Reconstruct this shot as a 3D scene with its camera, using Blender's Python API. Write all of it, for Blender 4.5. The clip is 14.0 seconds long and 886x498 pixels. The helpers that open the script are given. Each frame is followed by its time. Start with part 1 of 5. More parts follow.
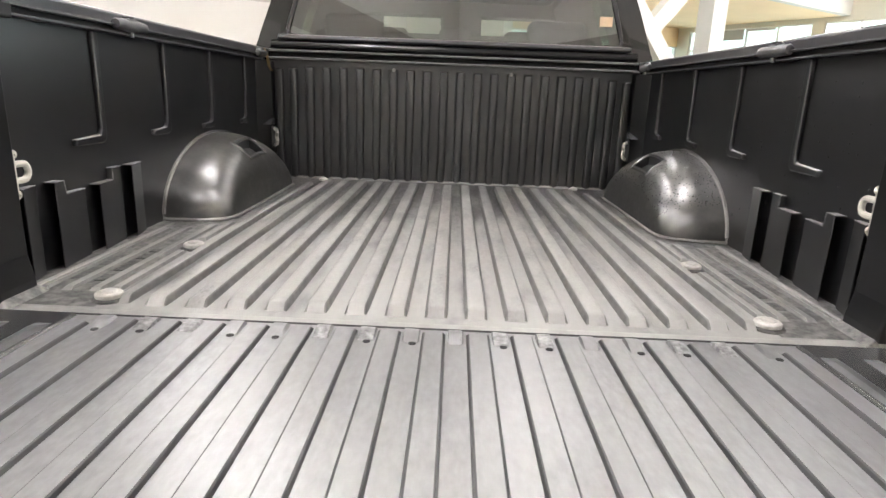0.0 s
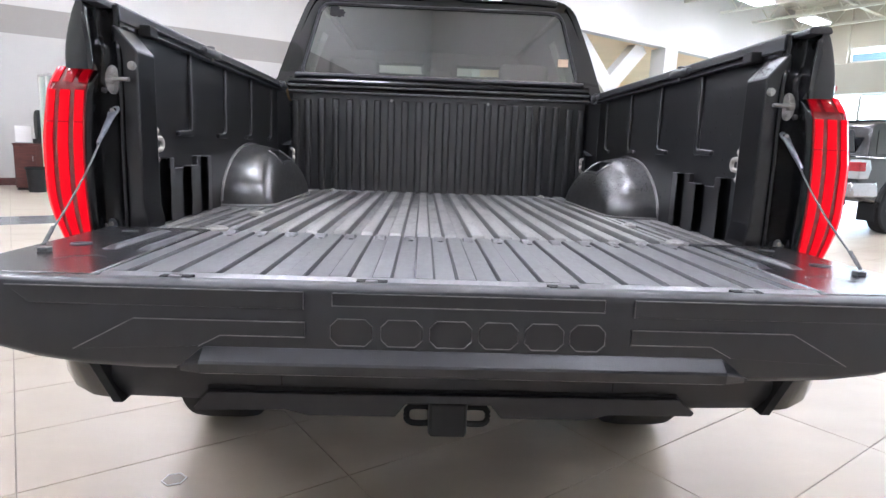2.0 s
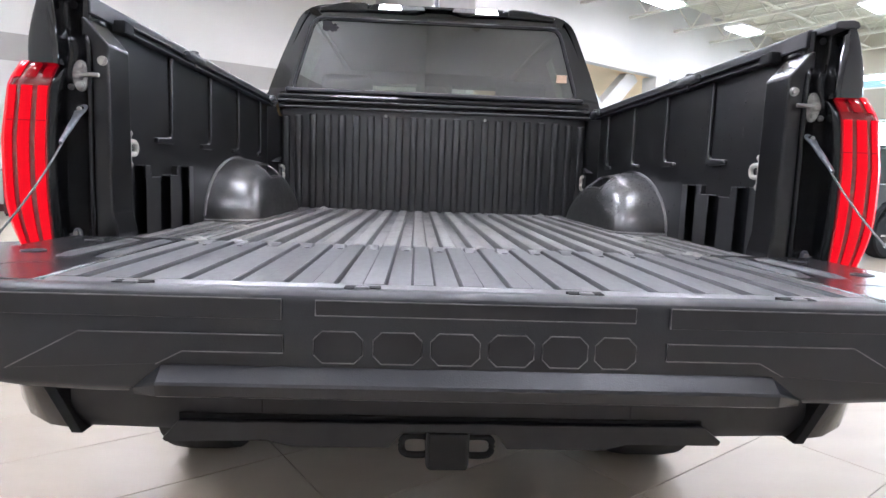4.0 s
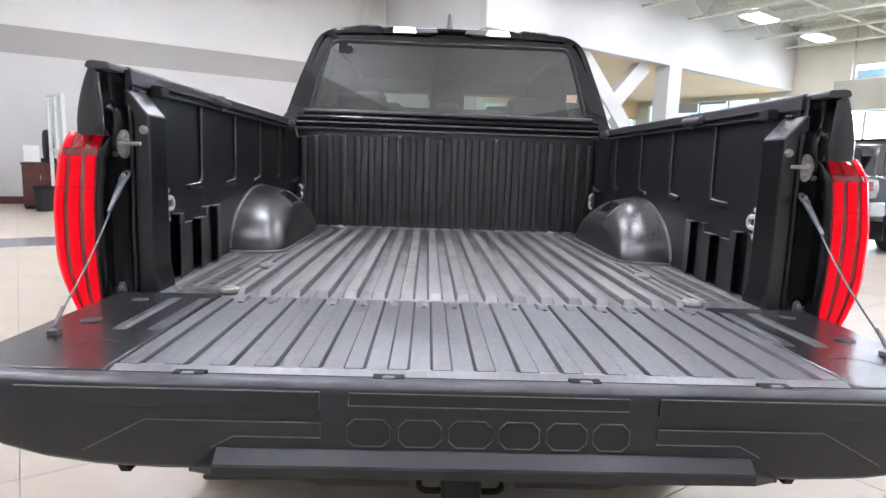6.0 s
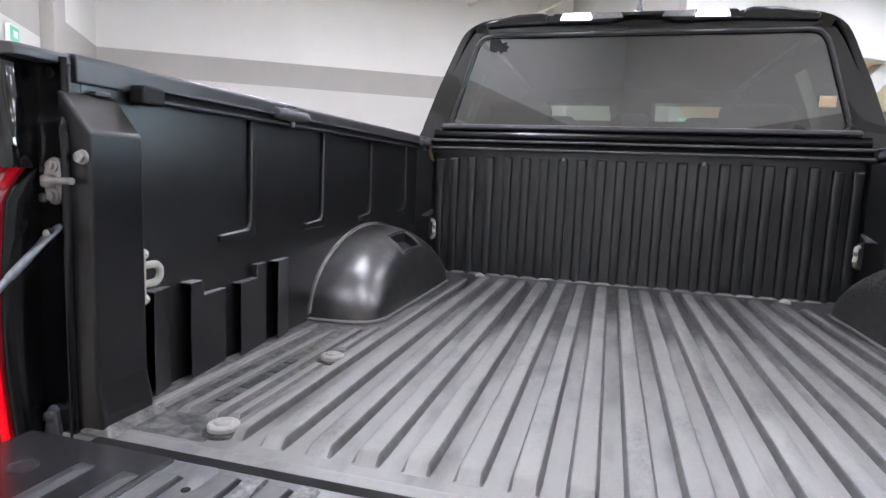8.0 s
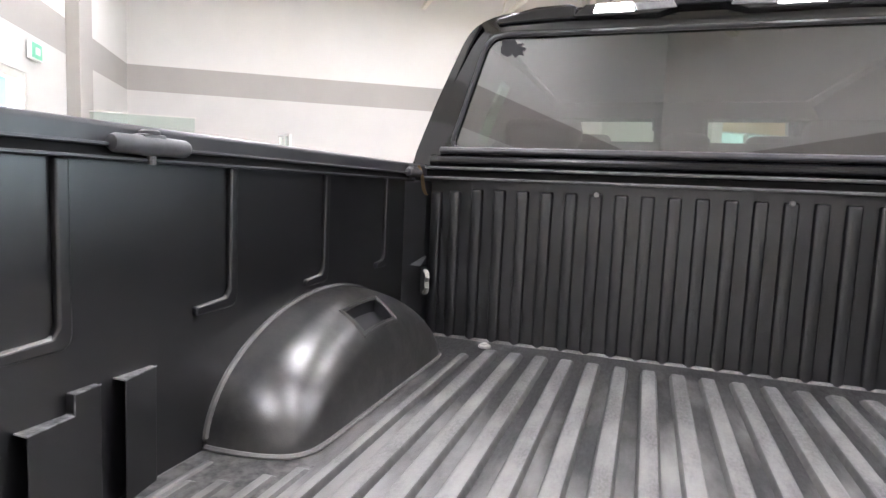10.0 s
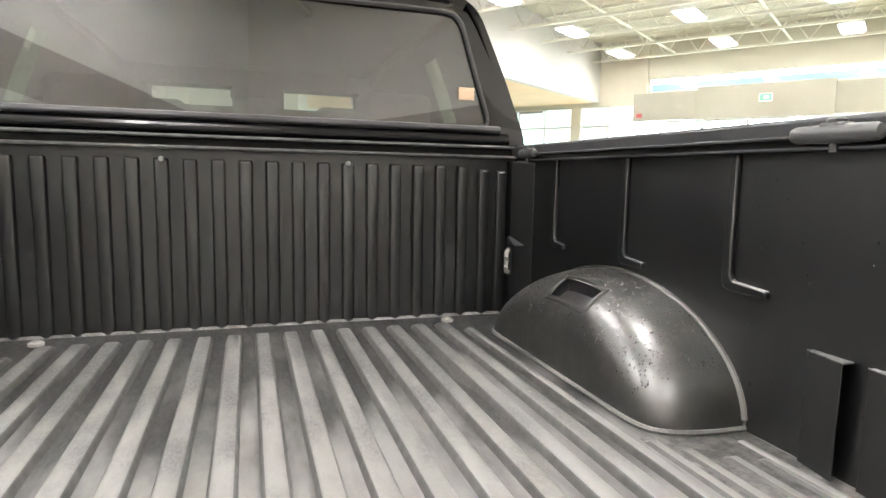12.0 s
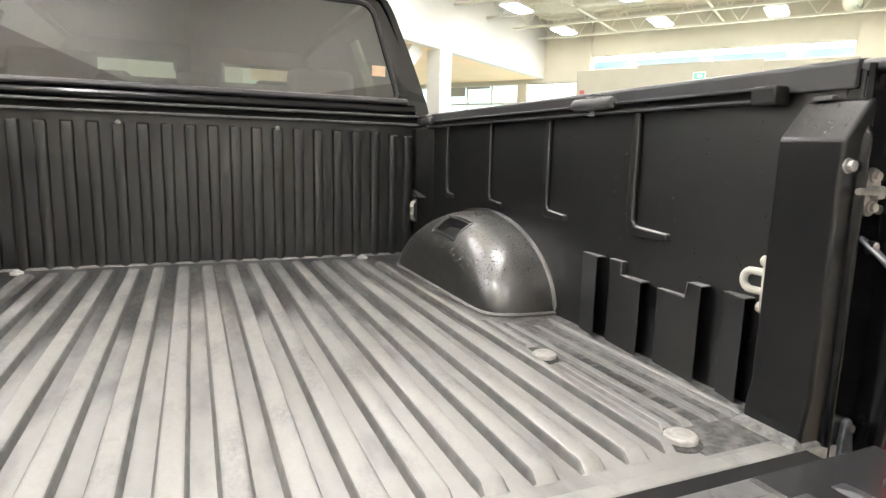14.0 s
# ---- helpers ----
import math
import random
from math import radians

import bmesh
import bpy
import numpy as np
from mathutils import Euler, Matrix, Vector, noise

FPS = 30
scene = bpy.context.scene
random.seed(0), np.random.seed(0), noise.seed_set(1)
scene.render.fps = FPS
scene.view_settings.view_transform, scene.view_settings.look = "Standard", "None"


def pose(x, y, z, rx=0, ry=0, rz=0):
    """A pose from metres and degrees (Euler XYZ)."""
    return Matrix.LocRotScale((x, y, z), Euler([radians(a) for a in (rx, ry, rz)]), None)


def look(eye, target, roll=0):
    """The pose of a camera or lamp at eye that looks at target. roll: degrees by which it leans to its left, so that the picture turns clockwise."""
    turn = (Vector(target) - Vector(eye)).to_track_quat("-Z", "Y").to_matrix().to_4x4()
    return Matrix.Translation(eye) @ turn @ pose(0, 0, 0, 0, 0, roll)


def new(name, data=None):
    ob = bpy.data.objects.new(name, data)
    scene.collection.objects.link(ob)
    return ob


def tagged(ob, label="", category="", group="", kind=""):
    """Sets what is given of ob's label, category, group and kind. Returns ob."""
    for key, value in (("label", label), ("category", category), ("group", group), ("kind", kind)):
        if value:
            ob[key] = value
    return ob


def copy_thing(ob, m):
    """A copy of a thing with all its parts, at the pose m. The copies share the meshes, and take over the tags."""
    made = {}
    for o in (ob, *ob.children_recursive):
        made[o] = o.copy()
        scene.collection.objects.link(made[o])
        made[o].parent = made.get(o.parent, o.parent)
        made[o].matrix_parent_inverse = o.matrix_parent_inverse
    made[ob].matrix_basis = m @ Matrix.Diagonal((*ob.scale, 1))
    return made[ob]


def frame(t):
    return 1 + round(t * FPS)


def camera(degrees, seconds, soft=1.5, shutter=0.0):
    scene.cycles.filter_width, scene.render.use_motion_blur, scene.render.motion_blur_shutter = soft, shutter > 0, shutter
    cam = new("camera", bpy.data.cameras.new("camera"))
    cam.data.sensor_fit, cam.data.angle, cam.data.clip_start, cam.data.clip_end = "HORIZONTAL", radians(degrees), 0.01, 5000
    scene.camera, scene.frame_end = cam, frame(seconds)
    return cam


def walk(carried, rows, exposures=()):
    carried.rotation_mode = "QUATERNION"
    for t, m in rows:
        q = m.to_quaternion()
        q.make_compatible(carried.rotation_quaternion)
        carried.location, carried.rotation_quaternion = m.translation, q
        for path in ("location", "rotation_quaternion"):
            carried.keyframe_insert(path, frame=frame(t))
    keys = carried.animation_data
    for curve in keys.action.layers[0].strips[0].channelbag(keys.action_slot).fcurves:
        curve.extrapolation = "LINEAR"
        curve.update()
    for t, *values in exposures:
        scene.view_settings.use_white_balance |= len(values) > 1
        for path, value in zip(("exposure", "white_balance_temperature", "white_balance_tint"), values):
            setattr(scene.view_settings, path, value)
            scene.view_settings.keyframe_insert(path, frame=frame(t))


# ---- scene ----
cam = camera(73.7, 14.0)
PATH = [
    (0, (0.018, -0.874, 1.294), (-0.004, 1.059, 0.782), 2.3),
    (0.5, (-0.052, -0.992, 1.229), (-0.054, 0.926, 0.664), 2.3),
    (1, (-0.083, -1.127, 1.189), (-0.061, 0.805, 0.67), 2.2),
    (1.5, (-0.074, -1.298, 1.166), (-0.025, 0.655, 0.737), 2.1),
    (2, (-0.072, -1.37, 1.145), (0.003, 0.601, 0.815), 2.1),
    (2.5, (-0.08, -1.33, 1.114), (0.009, 0.656, 0.891), 2.1),
    (3, (-0.071, -1.198, 1.071), (0.025, 0.789, 0.867), 2.1),
    (5.5, (-0.092, -1.364, 1.202), (-0.013, 0.612, 0.906), 2.0),
    (6, (-0.095, -1.332, 1.254), (-0.036, 0.646, 0.967), 2.0),
    (6.5, (-0.114, -1.183, 1.288), (-0.124, 0.799, 1.027), 2.0),
    (7, (-0.121, -1.033, 1.302), (-0.295, 0.943, 1.046), 2.1),
    (7.5, (-0.057, -0.828, 1.295), (-0.484, 1.108, 1.034), 2.4),
    (10, (-0.101, -0.076, 1.375), (-0.744, 1.806, 1.167), 2.5),
    (10.5, (-0.046, -0.074, 1.382), (-0.393, 1.885, 1.179), 2.1),
    (11, (-0.052, -0.062, 1.375), (-0.029, 1.926, 1.163), 1.8),
    (11.5, (-0.049, -0.058, 1.353), (0.296, 1.9, 1.129), 1.5),
    (12, (-0.028, -0.06, 1.345), (0.594, 1.825, 1.098), 1.2),
    (12.5, (-0.011, -0.099, 1.348), (0.828, 1.697, 1.085), 1.2),
    (13, (-0.003, -0.16, 1.342), (0.934, 1.585, 1.063), 1.1),
    (13.5, (0.015, -0.275, 1.316), (0.924, 1.483, 1.026), 1.5),
    (14, (-0.031, -0.483, 1.308), (0.739, 1.334, 0.984), 1.5),
]
walk(cam, [(t, look(eye, target, roll)) for t, eye, target, roll in PATH],
     exposures=[(0.0, 0.95, 6300, 16), (0.5, 1.2, 6250, 17), (1.0, 1.2, 6250, 19), (1.5, 0.88, 5750, 20), (2.0, 0.73, 5530, 20), (2.5, 0.68, 5500, 20),
                (5.5, 0.66, 5560, 20), (6.5, 0.55, 5560, 20), (7.5, 0.5, 5560, 20), (10.0, 1.0, 5880, 20), (11.0, 1.08, 5930, 18), (11.6, 1.12, 6150, 15),
                (12.5, 1.2, 6380, 13), (14.0, 1.1, 6380, 13)])

# ---------- world and light ----------
world = bpy.data.worlds.new("world")
scene.world = world
world.use_nodes = True
wn = world.node_tree
sky = wn.nodes.new("ShaderNodeTexSky")
sky.sky_type, sky.sun_disc, sky.sun_elevation, sky.sun_rotation = "NISHITA", False, radians(35), radians(120)
wn.links.new(sky.outputs[0], wn.nodes["Background"].inputs[0])
wn.nodes["Background"].inputs[1].default_value = 0.12
world.cycles.sampling_method = "NONE"
TUBE_POWER = 28.0      # ceiling tubes
DAY_POWER = 12.5        # daylight seen through the windows


# ---------- materials ----------
def material(name, base, rough=0.5, metal=0.0, vary=0.0, scale=8.0, bump=0.0, bump_scale=200.0, coat=0.0,
             emit=None, power=0.0, rough_vary=0.0, second=None, second_scale=1.5, second_amount=0.5, spec=0.5, stretch=None, drift=None, ior=1.5):
    """A procedural surface: base colour with fine grain and broad stains, rough and relief variation."""
    m = bpy.data.materials.new(name)
    m.use_nodes = True
    nt, b = m.node_tree, m.node_tree.nodes["Principled BSDF"]
    b.inputs["Roughness"].default_value = rough
    b.inputs["Metallic"].default_value = metal
    b.inputs["Coat Weight"].default_value = coat
    b.inputs["Coat Roughness"].default_value = 0.04
    b.inputs["Specular IOR Level"].default_value = spec
    b.inputs["IOR"].default_value = ior
    b.inputs["Base Color"].default_value = (*base, 1)
    co = place = nt.nodes.new("ShaderNodeNewGeometry").outputs["Position"]
    if stretch:
        mp = nt.nodes.new("ShaderNodeMapping")
        mp.inputs["Scale"].default_value = stretch
        nt.links.new(co, mp.inputs[0])
        co = mp.outputs[0]

    def noisy(s, detail=4.0):
        n = nt.nodes.new("ShaderNodeTexNoise")
        n.inputs["Scale"].default_value, n.inputs["Detail"].default_value = s, detail
        nt.links.new(co, n.inputs["Vector"])
        return n.outputs["Fac"]

    colour = None
    if vary:
        r = nt.nodes.new("ShaderNodeValToRGB")
        r.color_ramp.elements[0].position, r.color_ramp.elements[1].position = 0.3, 0.7
        r.color_ramp.elements[0].color = (*[c * (1 - vary) for c in base], 1)
        r.color_ramp.elements[1].color = (*[min(c * (1 + vary), 1) for c in base], 1)
        nt.links.new(noisy(scale), r.inputs[0])
        colour = r.outputs[0]
    if second:
        mx = nt.nodes.new("ShaderNodeMix")
        mx.data_type = "RGBA"
        r2 = nt.nodes.new("ShaderNodeValToRGB")
        r2.color_ramp.elements[0].position, r2.color_ramp.elements[1].position = 0.42, 0.68
        r2.color_ramp.elements[1].color = (second_amount,) * 3 + (1,)
        stain = noisy(second_scale, 6.0)
        if drift:                                  # the second colour grows along the y axis from one place to another
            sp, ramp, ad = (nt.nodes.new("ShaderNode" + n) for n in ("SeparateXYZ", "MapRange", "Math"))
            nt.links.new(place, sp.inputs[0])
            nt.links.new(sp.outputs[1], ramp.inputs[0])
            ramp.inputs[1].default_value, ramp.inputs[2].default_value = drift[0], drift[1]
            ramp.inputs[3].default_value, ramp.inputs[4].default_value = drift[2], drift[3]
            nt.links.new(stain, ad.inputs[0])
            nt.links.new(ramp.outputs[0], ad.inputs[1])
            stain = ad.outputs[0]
        nt.links.new(stain, r2.inputs[0])
        nt.links.new(r2.outputs[0], mx.inputs[0])
        if colour:
            nt.links.new(colour, mx.inputs[6])
        else:
            mx.inputs[6].default_value = (*base, 1)
        mx.inputs[7].default_value = (*second, 1)
        colour = mx.outputs[2]
    if colour:
        nt.links.new(colour, b.inputs["Base Color"])
    if rough_vary:
        mr = nt.nodes.new("ShaderNodeMapRange")
        mr.inputs[1].default_value, mr.inputs[2].default_value = 0.3, 0.7
        mr.inputs[3].default_value, mr.inputs[4].default_value = max(rough - rough_vary, 0.02), rough + rough_vary
        nt.links.new(noisy(scale * 0.7), mr.inputs[0])
        nt.links.new(mr.outputs[0], b.inputs["Roughness"])
    if bump:
        bp = nt.nodes.new("ShaderNodeBump")
        bp.inputs["Strength"].default_value, bp.inputs["Distance"].default_value = bump, 0.002
        nt.links.new(noisy(bump_scale, 2.0), bp.inputs["Height"])
        nt.links.new(bp.outputs[0], b.inputs["Normal"])
    if emit:
        b.inputs["Emission Color"].default_value = (*emit, 1)
        b.inputs["Emission Strength"].default_value = power
    return m


def glass(name, tint, gloss=0.05):
    """A thin tinted pane: see-through by its tint, with a clear mirror sheen that grows towards a grazing view."""
    m = bpy.data.materials.new(name)
    m.use_nodes = True
    nt = m.node_tree
    nt.nodes.remove(nt.nodes["Principled BSDF"])
    tr, gl, lw, pw, mr, mx = (nt.nodes.new("ShaderNode" + n) for n in ("BsdfTransparent", "BsdfGlossy", "LayerWeight", "Math", "MapRange", "MixShader"))
    tr.inputs[0].default_value = (*tint, 1)
    gl.inputs["Roughness"].default_value = 0.01
    lw.inputs[0].default_value = 0.5
    pw.operation = "POWER"
    pw.inputs[1].default_value = 4.0
    mr.inputs[3].default_value, mr.inputs[4].default_value = gloss, 0.9
    nt.links.new(lw.outputs["Facing"], pw.inputs[0])
    nt.links.new(pw.outputs[0], mr.inputs[0])
    nt.links.new(mr.outputs[0], mx.inputs[0])
    nt.links.new(tr.outputs[0], mx.inputs[1])
    nt.links.new(gl.outputs[0], mx.inputs[2])
    nt.links.new(mx.outputs[0], nt.nodes["Material Output"].inputs[0])
    return m


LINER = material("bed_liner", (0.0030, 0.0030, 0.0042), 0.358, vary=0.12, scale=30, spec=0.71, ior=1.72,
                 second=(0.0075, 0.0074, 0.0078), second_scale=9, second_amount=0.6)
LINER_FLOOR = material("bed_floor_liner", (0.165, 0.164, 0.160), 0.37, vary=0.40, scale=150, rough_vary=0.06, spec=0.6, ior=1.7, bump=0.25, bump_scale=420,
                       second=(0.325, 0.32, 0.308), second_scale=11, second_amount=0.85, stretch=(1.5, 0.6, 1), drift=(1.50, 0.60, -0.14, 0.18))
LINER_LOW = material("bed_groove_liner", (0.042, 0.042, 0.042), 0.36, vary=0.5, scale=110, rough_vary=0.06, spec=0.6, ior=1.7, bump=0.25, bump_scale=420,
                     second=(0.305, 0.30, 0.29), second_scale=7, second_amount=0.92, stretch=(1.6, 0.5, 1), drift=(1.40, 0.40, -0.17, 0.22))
GRIME = material("dark_grit", (0.03, 0.03, 0.03), 0.4, vary=0.6, scale=220, bump=0.6, bump_scale=300, second=(0.16, 0.155, 0.145), second_scale=70, second_amount=0.8)
WORN_GLINT = material("worn_clip_and_glint", (0.27, 0.27, 0.272), 0.45, vary=0.5, scale=130, bump=0.5, bump_scale=250, second=(0.08, 0.08, 0.085), second_scale=60, second_amount=0.8)
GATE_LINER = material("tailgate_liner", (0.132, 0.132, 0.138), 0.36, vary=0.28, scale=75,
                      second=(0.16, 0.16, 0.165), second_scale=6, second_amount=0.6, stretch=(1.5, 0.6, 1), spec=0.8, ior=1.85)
WELL = material("wheel_well_liner", (0.013, 0.013, 0.0135), 0.33, vary=0.5, scale=120, spec=0.85, ior=1.85, rough_vary=0.05, bump=0.08, bump_scale=300,
                second=(0.070, 0.067, 0.060), second_scale=26, second_amount=0.65)
TRIM = material("textured_trim", (0.022, 0.022, 0.024), 0.5, vary=0.15, scale=20, rough_vary=0.06)
FACE = material("tailgate_end_plastic", (0.0118, 0.0128, 0.0160), 0.37, vary=0.15, scale=30, rough_vary=0.04, spec=0.45, ior=1.65, bump=0.12, bump_scale=500)
CAP = material("rail_cap_plastic", (0.047, 0.047, 0.051), 0.36, vary=0.12, scale=20, spec=0.7)
CLEAT = material("cleat_plastic", (0.095, 0.095, 0.098), 0.4, vary=0.15, scale=60)
# pale grey that paints highlights on moulded edges
GLINT_GREY = material("painted_glint", (0.15, 0.15, 0.15), 0.4, vary=0.4, scale=40, rough_vary=0.1)
PAINT = material("black_paint", (0.004, 0.004, 0.005), 0.06, coat=1.0, vary=0.1, scale=60, spec=0.5)
GRIT = material("gritty_liner", (0.085, 0.085, 0.085), 0.38, vary=0.5, scale=160, rough_vary=0.08, spec=0.6, second=(0.28, 0.275, 0.26), second_scale=45, second_amount=0.8)
PILLAR = material("pillar_liner", (0.0035, 0.0035, 0.0044), 0.31, vary=0.15, scale=25, spec=0.5, ior=1.6)
GATE_FLAT = material("tailgate_border", (0.024, 0.024, 0.026), 0.25, vary=0.25, scale=60, spec=0.75, ior=1.75, second=(0.05, 0.05, 0.052), second_scale=9, second_amount=0.6)
FLOOR_SIDE = material("floor_rib_side", (0.13, 0.128, 0.123), 0.4, vary=0.25, scale=40, spec=0.6)
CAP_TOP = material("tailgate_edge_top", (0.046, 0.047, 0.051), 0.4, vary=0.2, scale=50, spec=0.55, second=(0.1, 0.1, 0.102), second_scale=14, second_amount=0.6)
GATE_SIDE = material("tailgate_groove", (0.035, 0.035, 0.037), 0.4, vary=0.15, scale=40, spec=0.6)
JAMB = material("jamb_paint", (0.003, 0.003, 0.0038), 0.24, vary=0.2, scale=30, spec=0.4, coat=0.3)
RUBBER = material("rubber", (0.012, 0.012, 0.012), 0.7, vary=0.2, scale=40)
STEEL = material("zinc_steel", (0.42, 0.41, 0.4), 0.42, metal=1.0, vary=0.2, scale=60, rough_vary=0.1)
GALVANISED = material("galvanised_eye", (0.21, 0.225, 0.25), 0.4, metal=0.7, vary=0.3, scale=90, rough_vary=0.1)
DARK_STEEL = material("cable_steel", (0.16, 0.16, 0.16), 0.45, metal=0.8, vary=0.3, scale=300)
HOOK = material("hook_enamel", (0.62, 0.6, 0.54), 0.35, vary=0.08, scale=60)
BOLT = material("dusty_bolt", (0.54, 0.53, 0.505), 0.5, metal=0.25, vary=0.15, scale=90)
WATER = material("water", (0.05, 0.05, 0.05), 0.05, coat=1.0, spec=0.8)
DARK = material("dark_gap", (0.004, 0.004, 0.004), 0.8, vary=0.2, scale=30)
LENS = material("red_lens", (0.16, 0.006, 0.010), 0.1, coat=1.0, emit=(1, 0.004, 0.012), power=0.03, vary=0.35, scale=28)
RIM = material("lens_rim_glow", (0.3, 0.03, 0.04), 0.12, coat=0.6, emit=(1, 0.03, 0.06), power=0.4, vary=0.1, scale=30)
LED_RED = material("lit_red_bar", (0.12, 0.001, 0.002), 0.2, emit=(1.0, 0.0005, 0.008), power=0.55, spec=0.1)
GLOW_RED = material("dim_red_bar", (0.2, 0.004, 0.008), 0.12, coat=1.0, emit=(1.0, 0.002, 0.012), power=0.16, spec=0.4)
LED_WHITE = material("lit_cargo_lamp", (0.8, 0.8, 0.75), 0.2, emit=(1.0, 0.96, 0.85), power=9.0)
LAMP_CLEAR = material("clear_lamp", (0.35, 0.35, 0.36), 0.12, coat=1.0, vary=0.2, scale=80)
CAB_GLASS = glass("tinted_pane", (0.26, 0.34, 0.27), 0.275)
PRIVACY = glass("privacy_pane", (0.16, 0.26, 0.18), 0.05)
CLEAR_GLASS = glass("clear_pane", (0.89, 0.95, 0.92), 0.05)
CLOTH = material("seat_cloth", (0.006, 0.006, 0.007), 0.85, vary=0.2, scale=60)
LINING = material("cab_lining", (0.006, 0.006, 0.007), 0.8, vary=0.1, scale=20)
STRAP = material("tan_strap", (0.36, 0.25, 0.12), 0.8, vary=0.2, scale=60)
STICKER = material("sticker_paper", (0.8, 0.62, 0.42), 0.6, vary=0.06, scale=40)
TEAL = material("teal_label", (0.1, 0.4, 0.36), 0.5, vary=0.1, scale=60)
RED_LABEL = material("red_label", (0.3, 0.05, 0.05), 0.5, vary=0.1, scale=60)

WALL_UP = material("wall_paint_white", (0.66, 0.645, 0.605), 0.75, vary=0.03, scale=0.8)
WALL_HIGH = material("wall_paint_warm_white", (0.5, 0.487, 0.455), 0.75, vary=0.03, scale=0.8)
WALL_LOW = material("wall_paint_grey_white", (0.55, 0.535, 0.505), 0.75, vary=0.03, scale=0.8)
WALL_BAND = material("wall_paint_taupe", (0.35, 0.33, 0.30), 0.75, vary=0.04, scale=0.8)
ENTRY_PAINT = material("entrance_wall_paint", (0.52, 0.485, 0.39), 0.75, vary=0.04, scale=0.8)
FASCIA = material("fascia_paint", (0.281, 0.264, 0.212), 0.7, vary=0.04, scale=1.0)
SOFFIT = material("soffit_paint", (0.7, 0.5, 0.29), 0.75, vary=0.04, scale=1.0)
WOOD_BASE = material("mahogany", (0.085, 0.022, 0.016), 0.35, vary=0.35, scale=6, stretch=(1, 1, 8), coat=0.3)
FRAME = material("aluminium_frame", (0.62, 0.6, 0.55), 0.45, metal=0.2, vary=0.05, scale=10)
DECK = material("ceiling_deck", (0.64, 0.62, 0.52), 0.7, vary=0.08, scale=1.2)
STEEL_WHITE = material("painted_joist", (0.64, 0.62, 0.53), 0.6, vary=0.05, scale=3)
TUBE = material("ceiling_tubes", (0.9, 0.9, 0.86), 0.4, emit=(1.0, 0.975, 0.93), power=TUBE_POWER)
OUTSIDE = material("daylight_outside", (0.8, 0.85, 0.9), 0.9, emit=(0.9, 0.97, 1.0), power=DAY_POWER, vary=0.1, scale=0.4)
OUTSIDE_SHADE = material("shaded_outside", (0.7, 0.8, 0.82), 0.9, emit=(0.82, 0.97, 1.0), power=1.0, vary=0.3, scale=0.5)
OUTSIDE_FAR = material("far_outside", (0.10, 0.14, 0.17), 0.9, emit=(0.55, 0.76, 0.92), power=0.32, vary=0.35, scale=0.7)
OUTSIDE_LOW = material("street_outside", (0.35, 0.42, 0.46), 0.9, emit=(0.5, 0.68, 0.74), power=DAY_POWER * 0.25, vary=0.5, scale=0.35)
TILE = material("floor_tile", (0.46, 0.39, 0.30), 0.36, vary=0.05, scale=2.2, second=(0.51, 0.447, 0.355), second_scale=0.9, second_amount=0.8, stretch=(1, 3, 1))
TILE_DARK = material("floor_tile_grey", (0.16, 0.165, 0.17), 0.2, vary=0.08, scale=2.2, rough_vary=0.04)
GROUT = material("grout", (0.33, 0.29, 0.24), 0.7, vary=0.1, scale=10)
GREEN_SIGN = material("exit_sign_green", (0.1, 0.36, 0.22), 0.4, emit=(0.2, 0.8, 0.45), power=0.12)
WHITE_PLASTIC = material("white_plastic", (0.78, 0.77, 0.74), 0.5, vary=0.03, scale=10)
SUV_PAINT = material("suv_paint", (0.012, 0.013, 0.015), 0.16, coat=1.0, vary=0.1, scale=20)
SUV_GLASS = material("dark_car_glass", (0.006, 0.008, 0.009), 0.03, spec=0.7, coat=1.0, vary=0.1, scale=4)
SUV_RED = material("unlit_red_lens", (0.3, 0.012, 0.018), 0.1, coat=1.0, vary=0.1, scale=30)
CHROME = material("bright_metal", (0.6, 0.6, 0.62), 0.15, metal=1.0, vary=0.1, scale=30)


# ---------- mesh helpers ----------
AXES = {"x": (1, 2, 0), "y": (0, 2, 1), "z": (0, 1, 2)}


def box(bm, x0, x1, y0, y1, z0, z1):
    v = [bm.verts.new(p) for p in ((x0, y0, z0), (x1, y0, z0), (x1, y1, z0), (x0, y1, z0), (x0, y0, z1), (x1, y0, z1), (x1, y1, z1), (x0, y1, z1))]
    for f in ((0, 3, 2, 1), (4, 5, 6, 7), (0, 1, 5, 4), (1, 2, 6, 5), (2, 3, 7, 6), (3, 0, 4, 7)):
        bm.faces.new([v[i] for i in f])
    return bm


def prism(bm, pts, axis, lo, hi, shrink=0.0):
    """A polygon in the plane across the axis, pushed from lo to hi; shrink draws the hi end in towards its middle."""
    a, b, c = AXES[axis]
    n = len(pts)
    cx, cy = sum(p[0] for p in pts) / n, sum(p[1] for p in pts) / n
    rings = []
    for at, s in ((lo, 0.0), (hi, shrink)):
        ring = []
        for p, q in pts:
            d = math.hypot(p - cx, q - cy) or 1
            w = [0, 0, 0]
            w[a], w[b], w[c] = p + (cx - p) * s / d, q + (cy - q) * s / d, at
            ring.append(bm.verts.new(w))
        rings.append(ring)
    bm.faces.new(rings[0][::-1])
    bm.faces.new(rings[1])
    for i in range(n):
        bm.faces.new([rings[0][i], rings[0][(i + 1) % n], rings[1][(i + 1) % n], rings[1][i]])
    return bm


